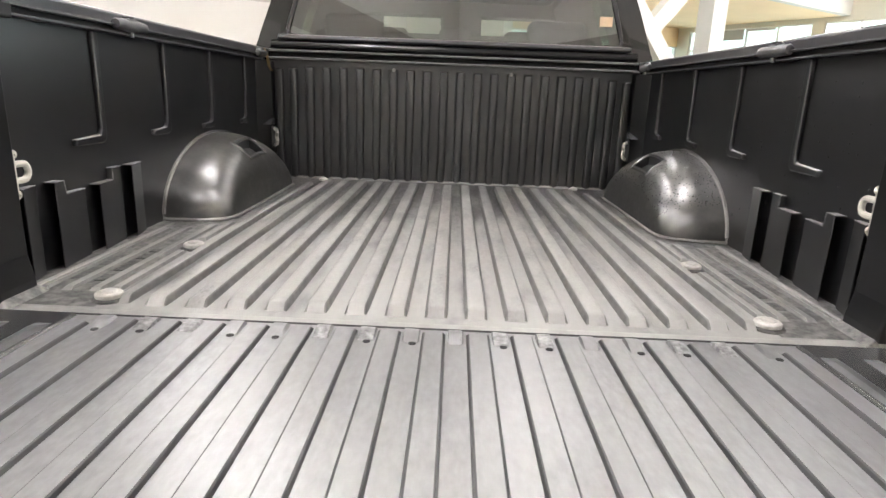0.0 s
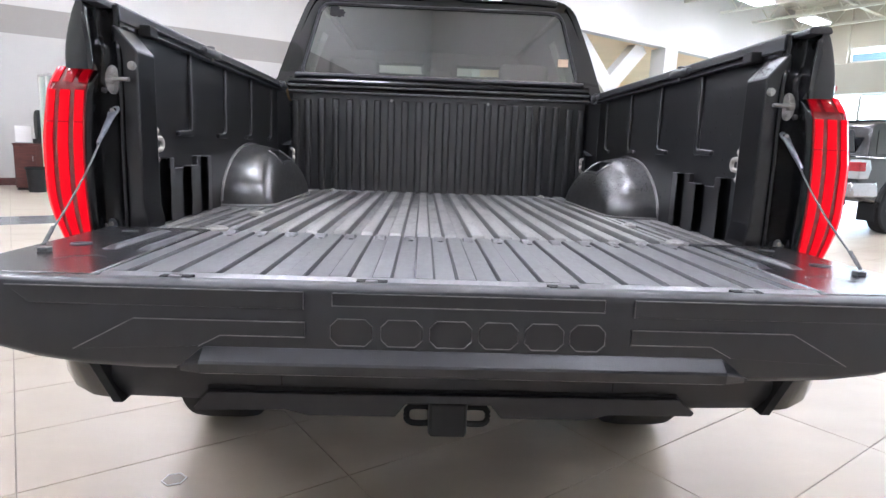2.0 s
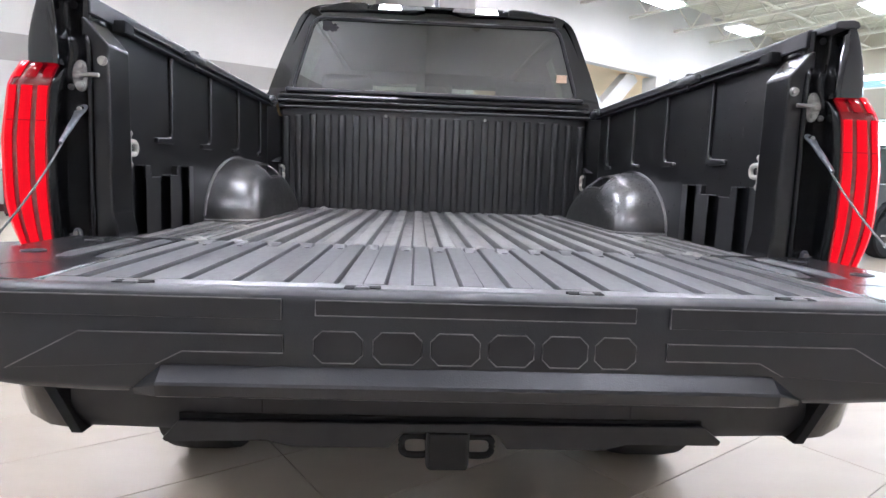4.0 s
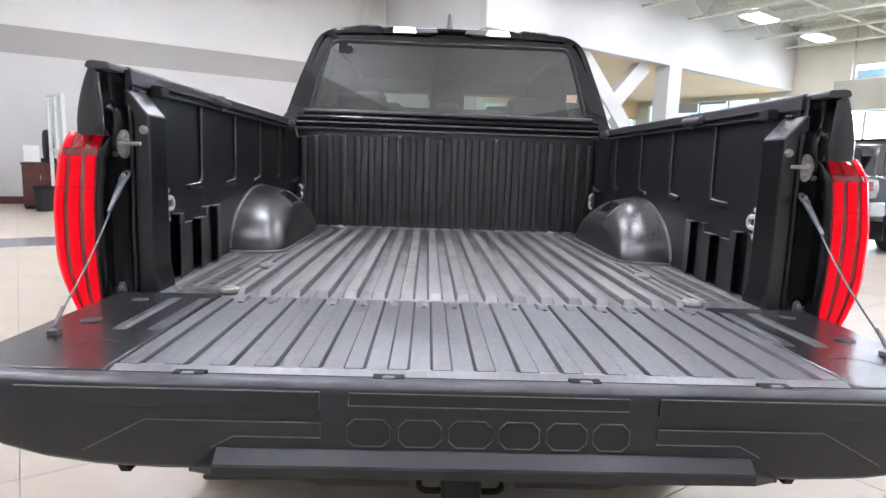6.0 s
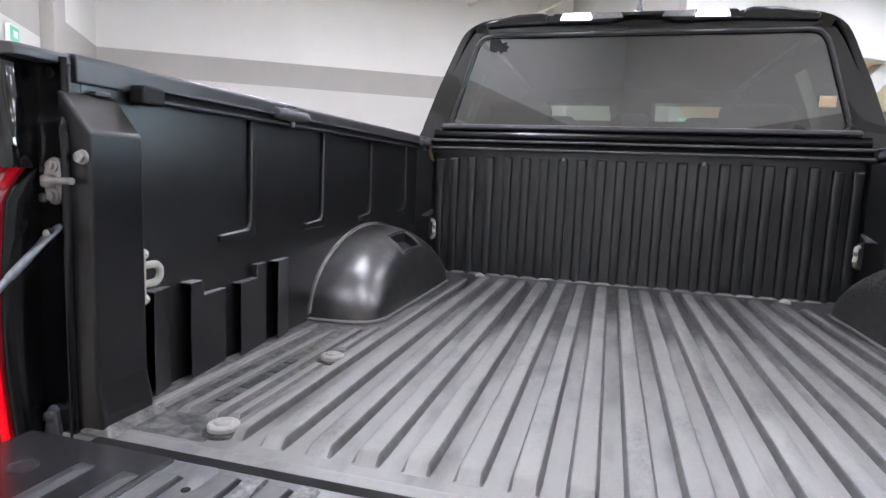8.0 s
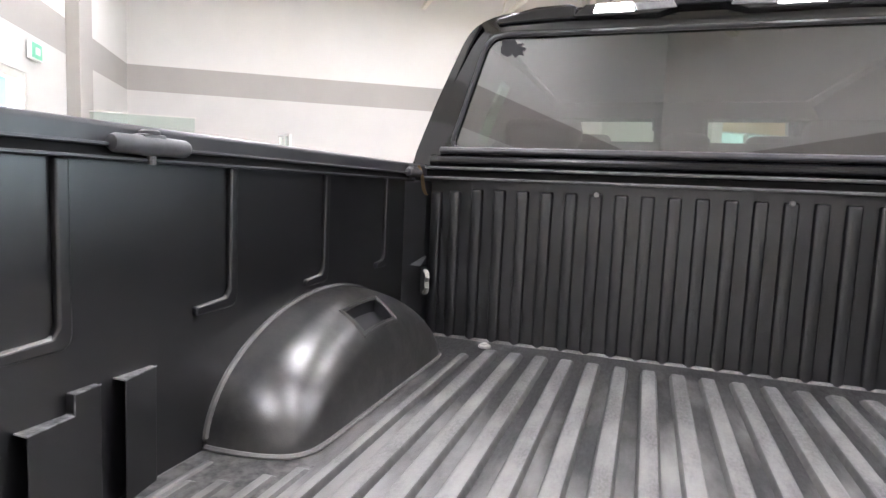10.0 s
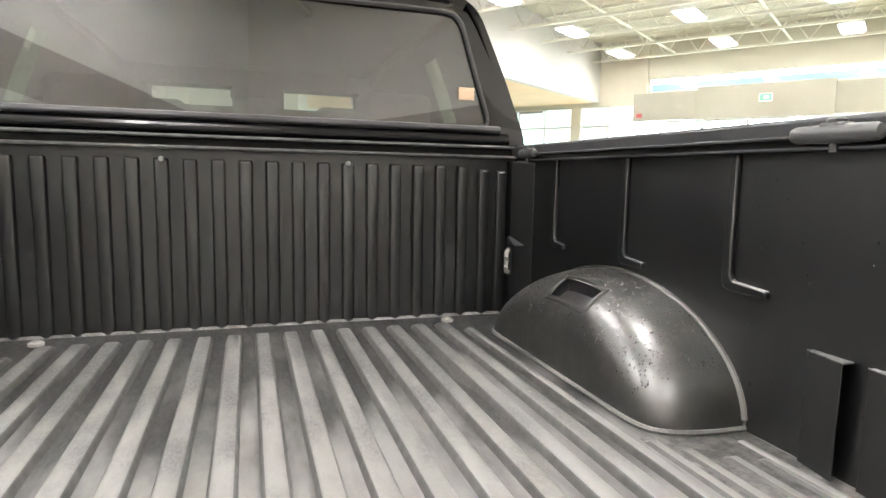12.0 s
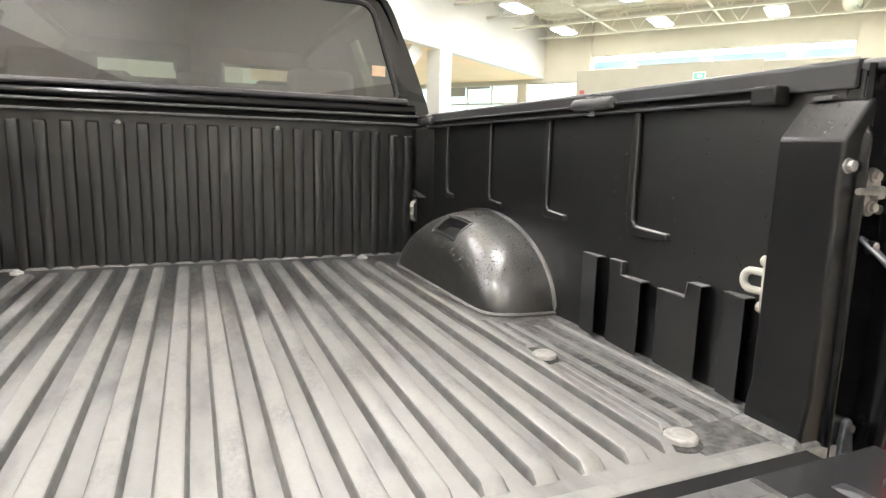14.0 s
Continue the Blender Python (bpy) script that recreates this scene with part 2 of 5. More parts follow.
def frustum(bm, x0, x1, y0, y1, z0, z1, ix, iy):
    """A raised block on a flat sheet, with sloping sides."""
    v = [bm.verts.new(p) for p in ((x0, y0, z0), (x1, y0, z0), (x1, y1, z0), (x0, y1, z0),
                                   (x0 + ix, y0 + iy, z1), (x1 - ix, y0 + iy, z1), (x1 - ix, y1 - iy, z1), (x0 + ix, y1 - iy, z1))]
    for f in ((0, 3, 2, 1), (4, 5, 6, 7), (0, 1, 5, 4), (1, 2, 6, 5), (2, 3, 7, 6), (3, 0, 4, 7)):
        bm.faces.new([v[i] for i in f])
    return bm


def lathe(bm, profile, m, steps=20):
    """Turns (radius, height) points round the z axis of the pose m."""
    rings = []
    for r, h in profile:
        rings.append([bm.verts.new(m @ Vector((r * math.cos(2 * math.pi * i / steps), r * math.sin(2 * math.pi * i / steps), h))) for i in range(steps)])
    for a, b in zip(rings, rings[1:]):
        for i in range(steps):
            bm.faces.new([a[i], a[(i + 1) % steps], b[(i + 1) % steps], b[i]])
    bm.faces.new(rings[0][::-1])
    bm.faces.new(rings[-1])
    return bm


def tube(bm, pts, r, steps=8, flat=1.0, up=None):
    """A round bar along points."""
    pts = [Vector(p) for p in pts]
    rings = []
    for i, p in enumerate(pts):
        d = (pts[min(i + 1, len(pts) - 1)] - pts[max(i - 1, 0)]).normalized()
        a = d.cross(Vector(up or (0, 0, 1)))
        a = a.normalized() if a.length > 0.1 else d.cross(Vector((0, 1, 0))).normalized()
        b = d.cross(a)
        rings.append([bm.verts.new(p + a * r * math.cos(2 * math.pi * k / steps) + b * r * flat * math.sin(2 * math.pi * k / steps)) for k in range(steps)])
    for a, b in zip(rings, rings[1:]):
        for k in range(steps):
            bm.faces.new([a[k], a[(k + 1) % steps], b[(k + 1) % steps], b[k]])
    bm.faces.new(rings[0][::-1])
    bm.faces.new(rings[-1])
    return bm


def loft(bm, rings, caps=True):
    made = [[bm.verts.new(p) for p in ring] for ring in rings]
    n = len(made[0])
    for a, b in zip(made, made[1:]):
        for i in range(n):
            bm.faces.new([a[i], a[(i + 1) % n], b[(i + 1) % n], b[i]])
    if caps:
        bm.faces.new(made[0][::-1])
        bm.faces.new(made[-1])
    return bm


def sheet(bm, grid):
    made = [[bm.verts.new(p) for p in row] for row in grid]
    for a, b in zip(made, made[1:]):
        for i in range(len(a) - 1):
            bm.faces.new([a[i], a[i + 1], b[i + 1], b[i]])
    return bm


def rounded(bm, width, segments=2, angle=28, flat=True):
    bmesh.ops.recalc_face_normals(bm, faces=bm.faces)
    layer = bm.faces.layers.int.get("flat") or bm.faces.layers.int.new("flat")
    edges = [e for e in bm.edges if len(e.link_faces) == 2 and e.calc_face_angle(0) > radians(angle)]
    if edges:
        made = bmesh.ops.bevel(bm, geom=edges, offset=width, segments=segments, affect="EDGES", profile=0.5, clamp_overlap=True)
        if flat:
            for f in bm.faces:
                f[layer] = 1
            for f in made["faces"]:
                f[layer] = 0
    return bm


def part(name, bm, mat, parent=None, label="", smooth=30):
    """Links a bmesh as one mesh object, under a thing or a part where one is given."""
    bmesh.ops.recalc_face_normals(bm, faces=bm.faces)
    me = bpy.data.meshes.new(name)
    layer = bm.faces.layers.int.get("flat")
    for f in bm.faces:
        f.smooth = not (layer and f[layer])
    for e in bm.edges:
        if len(e.link_faces) == 2 and e.calc_face_angle(0) > radians(smooth):
            e.smooth = False
    bm.to_mesh(me)
    bm.free()
    me.materials.append(mat)
    ob = new(name, me)
    if parent:
        ob.parent = parent
    if label:
        ob["label"] = label
    return ob


def thing(name, label, category, m=None, group=""):
    ob = new(name)
    ob.empty_display_size = 0.1
    if m:
        ob.matrix_world = m
    return tagged(ob, label, category, group)


B = bmesh.new
ROOM = pose(0, 0, 0, 0, 0, 34)      # the showroom's walls stand askew to the truck


def setting(name, bm, mat, label="", category="", parent=None):
    """A piece of the showroom, in its own axes: u along the long wall, v across."""
    ob = part(name, bm, mat, parent)
    if not parent:
        ob.matrix_world = ROOM
        tagged(ob, label, category, kind="structure")
    return ob


# ---------- showroom ----------
U0, U1, V0, V1, VW, UW, TOP = -3.76, 23.2, -5.6, 15.2, 10.1, 8.2, 6.75
BAND0, BAND1 = 3.34, 3.94

setting("floor", box(B(), U0 - 0.3, U1 + 0.3, V0 - 0.3, 17.2, -0.25, -0.006), GROUT, "beige polished stone tile showroom floor", "floor")


def banded_wall(name, x0, x1, y0, y1, label):
    """A wall in three coats of paint: grey white, a taupe band, white above."""
    w = setting(name, box(B(), x0, x1, y0, y1, 0, BAND0), WALL_LOW, label, "wall")
    setting("band", box(B(), x0, x1, y0, y1, BAND0, BAND1), WALL_BAND, parent=w)
    setting("upper_wall", box(B(), x0, x1, y0, y1, BAND1, TOP), WALL_UP, parent=w)
    return w


SKEW = ROOM @ Matrix.Translation((UW, V1, 0)) @ Matrix.Rotation(radians(-2.6), 4, "Z") @ Matrix.Translation((-UW, -V1, 0))     # the long wall is a little out of square
banded_wall("wall_north", U0 - 0.4, UW + 0.2, V1, V1 + 0.25, "grey white wall with a taupe band").matrix_world = SKEW
banded_wall("wall_south", U0 - 0.25, U1 + 0.25, V0 - 0.25, V0, "grey white wall with a taupe band")
w = setting("wall_west", box(B(), U0 - 0.25, U0, V0, 8.5, 0, BAND0), WALL_LOW, "grey white wall with a taupe band and a glazed door", "wall")
setting("wall_piece", box(B(), U0 - 0.25, U0, 10.0, V1 + 0.9, 0, BAND0), WALL_LOW, parent=w)
setting("wall_over_door", box(B(), U0 - 0.25, U0, 8.5, 10.0, 2.75, BAND0), WALL_LOW, parent=w)
setting("band", box(B(), U0 - 0.25, U0, V0, V1 + 0.9, BAND0, BAND1), WALL_BAND, parent=w)
setting("upper_wall", box(B(), U0 - 0.25, U0, V0, V1 + 0.9, BAND1, TOP), WALL_UP, parent=w)
setting("pilaster", rounded(box(B(), U0, U0 + 0.22, 11.65, 12.35, 0, TOP), 0.01), WALL_BAND, "tall square taupe wall column", "column")

# the white wall on columns, and the lower room behind it
setting("wall_return", box(B(), UW, UW + 0.25, VW + 0.25, V1, 0, TOP), WALL_LOW, "plain off-white side wall", "wall")
setting("wall_upper", box(B(), UW, U1, VW, VW + 0.25, 4.42, TOP), WALL_HIGH, "high white wall carried over an opening", "wall")
setting("column", rounded(box(B(), UW - 0.62, UW - 0.02, V1 - 0.5, V1 - 0.02, 0, TOP), 0.01), WALL_UP, "square white corner column", "column")
setting("low_ceiling", box(B(), UW + 0.25, U1, VW + 0.25, 17.0, 4.42, 4.6), SOFFIT, "warm beige soffit of the side room", "ceiling")
br = setting("brace", rounded(box(B(), 15.4, 16.05, VW + 0.0, VW + 0.5, 0, 4.42), 0.01), WALL_HIGH, "off-white square steel column", "column")
for a, b in (((11.75, 4.42), (14.9, 1.6)), ((14.75, 4.42), (11.5, 1.5))):
    d = Vector((b[0] - a[0], b[1] - a[1])).normalized()
    n = Vector((-d.y, d.x)) * 0.24
    pts = [(a[0] + n.x, a[1] + n.y), (b[0] + n.x, b[1] + n.y), (b[0] - n.x, b[1] - n.y), (a[0] - n.x, a[1] - n.y)]
    setting("brace_arm", rounded(prism(B(), pts, "y", VW + 0.02 + 0.02 * a[0], VW + 0.32 + 0.02 * a[0]), 0.01), WALL_HIGH, "off-white diagonal steel brace", "brace")


def window_wall(name, axis, plane, a0, a1, z0, z1, cols, rows, depth=0.12):
    """A glazed opening: a frame of bars in an outer frame."""
    bm = B()
    bw = 0.045

    def bar(p0, p1, q0, q1):
        if axis == "v":
            box(bm, p0, p1, plane, plane + depth, q0, q1)
        else:
            box(bm, plane, plane + depth, p0, p1, q0, q1)
    for i in range(cols + 1):
        c = a0 + (a1 - a0) * i / cols
        bar(c - bw, c + bw, z0, z1)
    for k in range(rows + 1):
        c = z0 + (z1 - z0) * k / rows
        for i in range(cols):
            p = a0 + (a1 - a0) * i / cols
            q = a0 + (a1 - a0) * (i + 1) / cols
            bar(p + bw, q - bw, c - bw, c + bw)
    f = setting(name, bm, FRAME, "pale metal window frame with clear panes", "window")
    g = B()
    if axis == "v":
        box(g, a0, a1, plane + depth * 0.45, plane + depth * 0.55, z0, z1)
    else:
        box(g, plane + depth * 0.45, plane + depth * 0.55, a0, a1, z0, z1)
    p = setting("pane", g, CLEAR_GLASS, parent=f)
    p.visible_shadow = False
    return f


# far end of the side room
fr = setting("wall_side_room", box(B(), UW + 0.25, U1, 17.0, 17.25, 0, 0.9), WALL_LOW, "low sill wall under the side room windows", "wall")
setting("lintel", box(B(), UW + 0.25, U1, 17.0, 17.25, 3.65, 4.42), SOFFIT, parent=fr)
window_wall("window_1", "v", 17.05, UW + 0.25, U1, 0.9, 3.65, 9, 3)

# entrance wall
ew = setting("wall_east", box(B(), U1, U1 + 0.25, V0, 8.1, 5.18, TOP), ENTRY_PAINT, "tall off-white entrance wall with a strip window", "wall")
setting("wall_piece", box(B(), U1, U1 + 0.25, 8.1, 17.25, 4.25, TOP), ENTRY_PAINT, parent=ew)
setting("wall_piece", box(B(), U1, U1 + 0.25, -0.55, 8.1, 3.6, 4.66), ENTRY_PAINT, parent=ew)
setting("wall_piece", box(B(), U1, U1 + 0.25, -0.95, -0.55, 0.3, 5.18), ENTRY_PAINT, parent=ew)
setting("wall_piece", box(B(), U1, U1 + 0.25, V0, -0.95, 4.14, 5.18), ENTRY_PAINT, parent=ew)
setting("wall_piece", box(B(), U1, U1 + 0.25, V0, -4.85, 0.3, 4.14), ENTRY_PAINT, parent=ew)
setting("wall_piece", box(B(), U1, U1 + 0.25, V0, 17.25, 0, 0.3), ENTRY_PAINT, parent=ew)
setting("pilaster", box(B(), U1 - 0.14, U1, 8.12, 8.4, 4.6, TOP), ENTRY_PAINT, "narrow off-white wall pier", "column")
setting("pilaster", box(B(), U1 - 0.14, U1, -0.95, -0.6, 4.6, TOP), ENTRY_PAINT, "narrow off-white wall pier", "column")
setting("fascia", rounded(box(B(), U1 - 0.6, U1, -0.7, 8.45, 3.55, 4.56), 0.01), FASCIA, "taupe canopy over the entrance doors", "canopy")
setting("fascia", rounded(box(B(), U1 - 0.75, U1 - 0.6, 1.95, 6.1, 3.5, 4.64), 0.01), FASCIA, "raised taupe centre panel of the canopy", "canopy")
window_wall("window_2", "u", U1 + 0.05, -0.55, 8.1, 4.66, 5.18, 1, 1)
window_wall("window_3", "u", U1 + 0.05, 0.0, 7.6, 0.3, 3.55, 5, 3)
window_wall("window_6", "u", U1 + 0.05, -4.85, -0.95, 0.3, 4.14, 3, 5)
window_wall("window_4", "u", U1 + 0.05, 8.5, 10.9, 0.3, 4.25, 2, 5)
window_wall("window_5", "u", U1 + 0.05, 11.3, 16.4, 0.3, 4.25, 4, 5)
setting("wall_piece", box(B(), U1, U1 + 0.25, 10.9, 11.3, 0.3, 4.25), ENTRY_PAINT, parent=ew)
setting("wall_piece", box(B(), U1, U1 + 0.25, 16.4, 17.25, 0.3, 4.25), ENTRY_PAINT, parent=ew)
for v0, v1, z in ((13.9, 15.08, 3.8), (12.64, 13.8, 4.1)):
    t = thing("roller_blind", "grey fabric roller blind part way down a window", "blind", ROOM @ pose(U1 - 0.02, (v0 + v1) / 2, 4.22))
    part("fabric", box(B(), 0.0, 0.006, (v0 - v1) / 2, (v1 - v0) / 2, z - 4.22, 0.0), WALL_BAND, t)
    part("roller", tube(B(), [(0.0, (v0 - v1) / 2, 0), (0.0, (v1 - v0) / 2, 0)], 0.025, 8), FRAME, t)

# daylight outside
setting("backdrop_sky", box(B(), U1 + 2.5, U1 + 2.6, -9, 9.5, 1.9, 8), OUTSIDE, "pale overcast daylight outside the windows", "backdrop")
setting("backdrop_shade", box(B(), U1 + 2.5, U1 + 2.6, 9.5, 21, 1.9, 8), OUTSIDE_SHADE, "shaded forecourt outside the windows", "backdrop")
setting("backdrop_far", box(B(), U1 + 2.38, U1 + 2.44, -3, 10, 4.55, 5.33), OUTSIDE_FAR, "blue-grey far side of the street outside the windows", "backdrop")
setting("backdrop_street", box(B(), U1 + 2.5, U1 + 2.6, -9, 21, -0.5, 1.9), OUTSIDE_LOW, "hazy street outside the windows", "backdrop")
setting("backdrop_sky_2", box(B(), UW - 2, U1 + 2.5, 19.5, 19.6, 1.9, 6), OUTSIDE_SHADE, "pale overcast daylight outside the windows", "backdrop")
setting("backdrop_street_2", box(B(), UW - 2, U1 + 2.5, 19.5, 19.6, -0.5, 1.9), OUTSIDE_LOW, "hazy street outside the windows", "backdrop")
setting("backdrop_west", box(B(), U0 - 1.6, U0 - 1.5, 7.0, 11.5, -0.2, 3.2), OUTSIDE, "pale daylight outside the side door", "backdrop")

# ceiling with joists
setting("ceiling", box(B(), U0 - 0.3, U1 + 0.3, V0 - 0.3, V1 + 1.1, TOP, TOP + 0.2), DECK, "cream corrugated metal roof deck", "ceiling")
bm = B()
for i in range(150):
    u = U0 + 0.1 + i * 0.18
    box(bm, u, u + 0.09, V0, V1, TOP - 0.04, TOP - 0.002)
tagged(setting("deck_ribs", bm, DECK, "ribs of the cream roof deck", "ceiling"), kind="structure")
for u in (-2.6, 0.2, 3.2, 5.3, 7.3, 9.5, 11.8, 13.9, 16.15, 18.2, 20.2, 22.4):
    bm = B()
    hi = VW if u > UW else V1
    for z in (5.83, 6.64):
        box(bm, u - 0.05, u + 0.05, V0, hi, z, z + 0.07)
    n = int((hi - V0) / 0.55)
    for k in range(n):
        a, b = V0 + (hi - V0) * k / n, V0 + (hi - V0) * (k + 1) / n
        z0, z1 = (5.87, 6.67) if k % 2 else (6.67, 5.87)
        tube(bm, [(u, a, z0), (u, b, z1)], 0.02, 5)
    setting("roof_joist", bm, STEEL_WHITE, "cream open web steel roof joist", "joist")
for v in (3.4, 7.2):
    setting("ceiling_pipe", tube(B(), [(U0, v, 6.05), (U1, v, 6.05)], 0.035, 8), STEEL_WHITE, "thin cream pipe under the roof joists", "pipe")
setting("duct", tube(B(), [(U0, -0.3, 6.3), (U1, -0.3, 6.3)], 0.28, 16), STEEL_WHITE, "round cream air duct under the roof", "duct")


def ceiling_light(m):
    t = thing("ceiling_light", "white hanging fluorescent high-bay ceiling light, lit", "ceiling light", m, "lights of the showroom ceiling")
    part("housing", rounded(prism(B(), [(-0.32, 0.02), (0.32, 0.02), (0.25, 0.1), (-0.25, 0.1)], "y", -0.63, 0.63), 0.006), WHITE_PLASTIC, t)
    for x in (-0.225, -0.135, -0.045, 0.045, 0.135, 0.225):
        part("tube", tube(B(), [(x, -0.58, 0.002), (x, 0.58, 0.002)], 0.026, 8), TUBE, t, "lit white tube")
    for y in (-0.45, 0.45):
        part("hanger", tube(B(), [(0, y, 0.1), (0, y, 0.98)], 0.006, 5), STEEL_WHITE, t)
    return t


first = None
for u in (1.02, 4.99, 8.97, 12.94, 17.05, 20.88):
    for v in (-1.82, 1.58, 4.98, 8.39):
        m = ROOM @ pose(u, v, 5.75, 0, 0, 90)
        if first is None:
            first = ceiling_light(m)
        else:
            copy_thing(first, m)
# unseen lights, added to brighten the left side of the showroom
for u in (-2.3, 1.02, 4.99):
    copy_thing(first, ROOM @ pose(u, 11.89, 5.75, 0, 0, 90))
for v in (-1.82, 1.58, 4.98, 8.39):
    copy_thing(first, ROOM @ pose(-2.48, v, 5.75, 0, 0, 90))

# glazed side door, signs and skirting
d = setting("door_1", box(B(), U0 - 0.12, U0 - 0.02, 8.5, 8.62, 0, 2.75), FRAME, "glazed aluminium side door", "door")
setting("door_frame", box(B(), U0 - 0.12, U0 - 0.02, 9.88, 10.0, 0, 2.75), FRAME, parent=d)
setting("door_frame", box(B(), U0 - 0.12, U0 - 0.02, 8.62, 9.88, 2.62, 2.75), FRAME, parent=d)
setting("door_rail", box(B(), U0 - 0.12, U0 - 0.02, 8.62, 9.88, 2.1, 2.2), FRAME, parent=d)
setting("door_rail", box(B(), U0 - 0.12, U0 - 0.02, 8.62, 9.88, 0, 0.25), FRAME, parent=d)
setting("pane", box(B(), U0 - 0.08, U0 - 0.07, 8.62, 9.88, 0.25, 2.62), CLEAR_GLASS, parent=d).visible_shadow = False
setting("baseboard", box(B(), U0, UW - 0.62, V1 - 0.02, V1, 0, 0.17), WOOD_BASE, "dark brown skirting board", "baseboard").matrix_world = SKEW


def exit_sign(m):
    t = thing("exit_sign", "green and white lit exit sign on the wall", "sign", m)
    part("case", rounded(box(B(), -0.2, 0.2, -0.03, 0.03, -0.13, 0.13), 0.008), WHITE_PLASTIC, t)
    part("panel", box(B(), -0.18, 0.18, -0.036, -0.03, -0.11, 0.11), GREEN_SIGN, t, "green lit panel")
    part("bar", box(B(), -0.06, 0.1, -0.04, -0.036, -0.05, 0.05), WHITE_PLASTIC, t, "white bar")


exit_sign(ROOM @ pose(U1 - 0.8, 3.9, 4.15, 0, 0, -90))
exit_sign(ROOM @ pose(U0 + 0.05, 10.2, 3.1, 0, 0, 90))
t = thing("fire_sign", "small red sign beside the glazed door", "sign", ROOM @ pose(U0 + 0.012, 8.25, 1.75))
part("plate", rounded(box(B(), -0.01, 0.01, -0.14, 0.14, -0.09, 0.09), 0.004), RED_LABEL, t)
t = thing("fire_sign", "small red sign beside the entrance", "sign", ROOM @ pose(U1 - 0.615, 8.2, 3.75))
part("plate", rounded(box(B(), -0.01, 0.01, -0.1, 0.1, -0.08, 0.08), 0.004), RED_LABEL, t)

# ---------- the truck ----------
truck = thing("pickup_truck", "black pickup truck with its tailgate lowered and its cargo bed empty", "pickup truck")
FZ = 0.94                # top of the bed floor's ribs
WALLX, PITCH, GPITCH = 0.765, 0.068, 0.065


def mirror(pts):
    return [(-x, y) for x, y in pts][::-1]


def darken_sides(ob, mat, limit=0.75):
    """Paints the steep faces darker, for their lack of dust and for their shade."""
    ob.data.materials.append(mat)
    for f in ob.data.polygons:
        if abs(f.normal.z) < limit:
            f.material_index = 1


def lighten_tops(ob, mat, limit=0.7):
    """Paints faces that look up paler, for dust and the light they catch."""
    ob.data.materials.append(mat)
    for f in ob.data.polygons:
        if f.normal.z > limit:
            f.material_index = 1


def repeat(ob, shifts):
    """More pieces like this one, on the same mesh, each set off by a shift."""
    for d in shifts:
        o = new(ob.name.split(".")[0], ob.data)
        o.parent = ob.parent
        o.location = d
        if "label" in ob:
            o["label"] = ob["label"]


def bar(profile, stations):
    """A moulded bar along y: the profile of (x, height) pairs, drawn at stations of (y, width factor, height factor)."""
    return loft(B(), [[(x * w, y, z * h) for x, z in profile] for y, w, h in stations])


# cargo bed floor
bm = B()
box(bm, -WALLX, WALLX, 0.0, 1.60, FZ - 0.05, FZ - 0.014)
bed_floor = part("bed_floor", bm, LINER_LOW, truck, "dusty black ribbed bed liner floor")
RIB = [(-0.0205, -0.002), (-0.0195, 0.0015), (-0.0168, 0.0105), (-0.0145, 0.0136), (-0.0105, 0.0146), (0.0105, 0.0146), (0.0145, 0.0136), (0.0168, 0.0105), (0.0195, 0.0015), (0.0205, -0.002)]


def floor_rib(y0, y1, x, narrow=1.0):
    bm = bar([(px * narrow, pz) for px, pz in RIB], [(y0, 1.0, 0.04), (y0 + 0.003, 0.99, 0.14), (y0 + 0.014, 0.96, 0.86), (y0 + 0.020, 0.98, 0.98), (y0 + 0.03, 1, 1), (y1 - 0.04, 1, 1), (y1 - 0.025, 0.97, 0.95), (y1, 0.9, 0.05)])
    bmesh.ops.translate(bm, verts=bm.verts, vec=(x, 0, FZ - 0.0145))
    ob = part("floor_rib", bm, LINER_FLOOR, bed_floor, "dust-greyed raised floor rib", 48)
    darken_sides(ob, FLOOR_SIDE, 0.72)
    return ob


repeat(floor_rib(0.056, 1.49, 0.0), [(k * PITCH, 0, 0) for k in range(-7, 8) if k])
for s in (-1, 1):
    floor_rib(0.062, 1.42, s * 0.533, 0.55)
    bm = B()
    for xc, w, y1 in ((0.612, 0.012, 0.66), (0.662, 0.011, 0.62), (0.705, 0.009, 0.60)):
        frustum(bm, s * xc - w, s * xc + w, 0.11, y1, FZ - 0.0145, FZ - 0.0075, 0.004, 0.012)
    darken_sides(part("edge_rib", rounded(bm, 0.0016, 2), LINER_FLOOR, bed_floor, "thin ribs beside the side wall"), FLOOR_SIDE)
    for y0, y1 in ((0.118, 0.40), (0.49, 0.70)):
        darken_sides(part("pad_rib", rounded(frustum(B(), s * 0.580 - 0.012, s * 0.580 + 0.012, y0, y1, FZ - 0.0145, FZ - 0.0075, 0.006, 0.012), 0.0016, 2), LINER_FLOOR, bed_floor), FLOOR_SIDE)
    part("side_strip", frustum(B(), *sorted((s * 0.568, s * 0.764)), 0.034, 0.72, FZ - 0.016, FZ - 0.0128, 0.004, 0.012), GRIT, bed_floor, "gritty dark floor beside the ribs")
bm = B()
rounded(prism(bm, [(0.0, FZ - 0.05), (0.034, FZ - 0.05), (0.034, FZ - 0.0137), (0.026, FZ - 0.0125), (0.006, FZ - 0.0115), (0.0, FZ - 0.02)], "x", -0.715, 0.715), 0.003, 3)
part("floor_lip", bm, LINER_FLOOR, bed_floor)
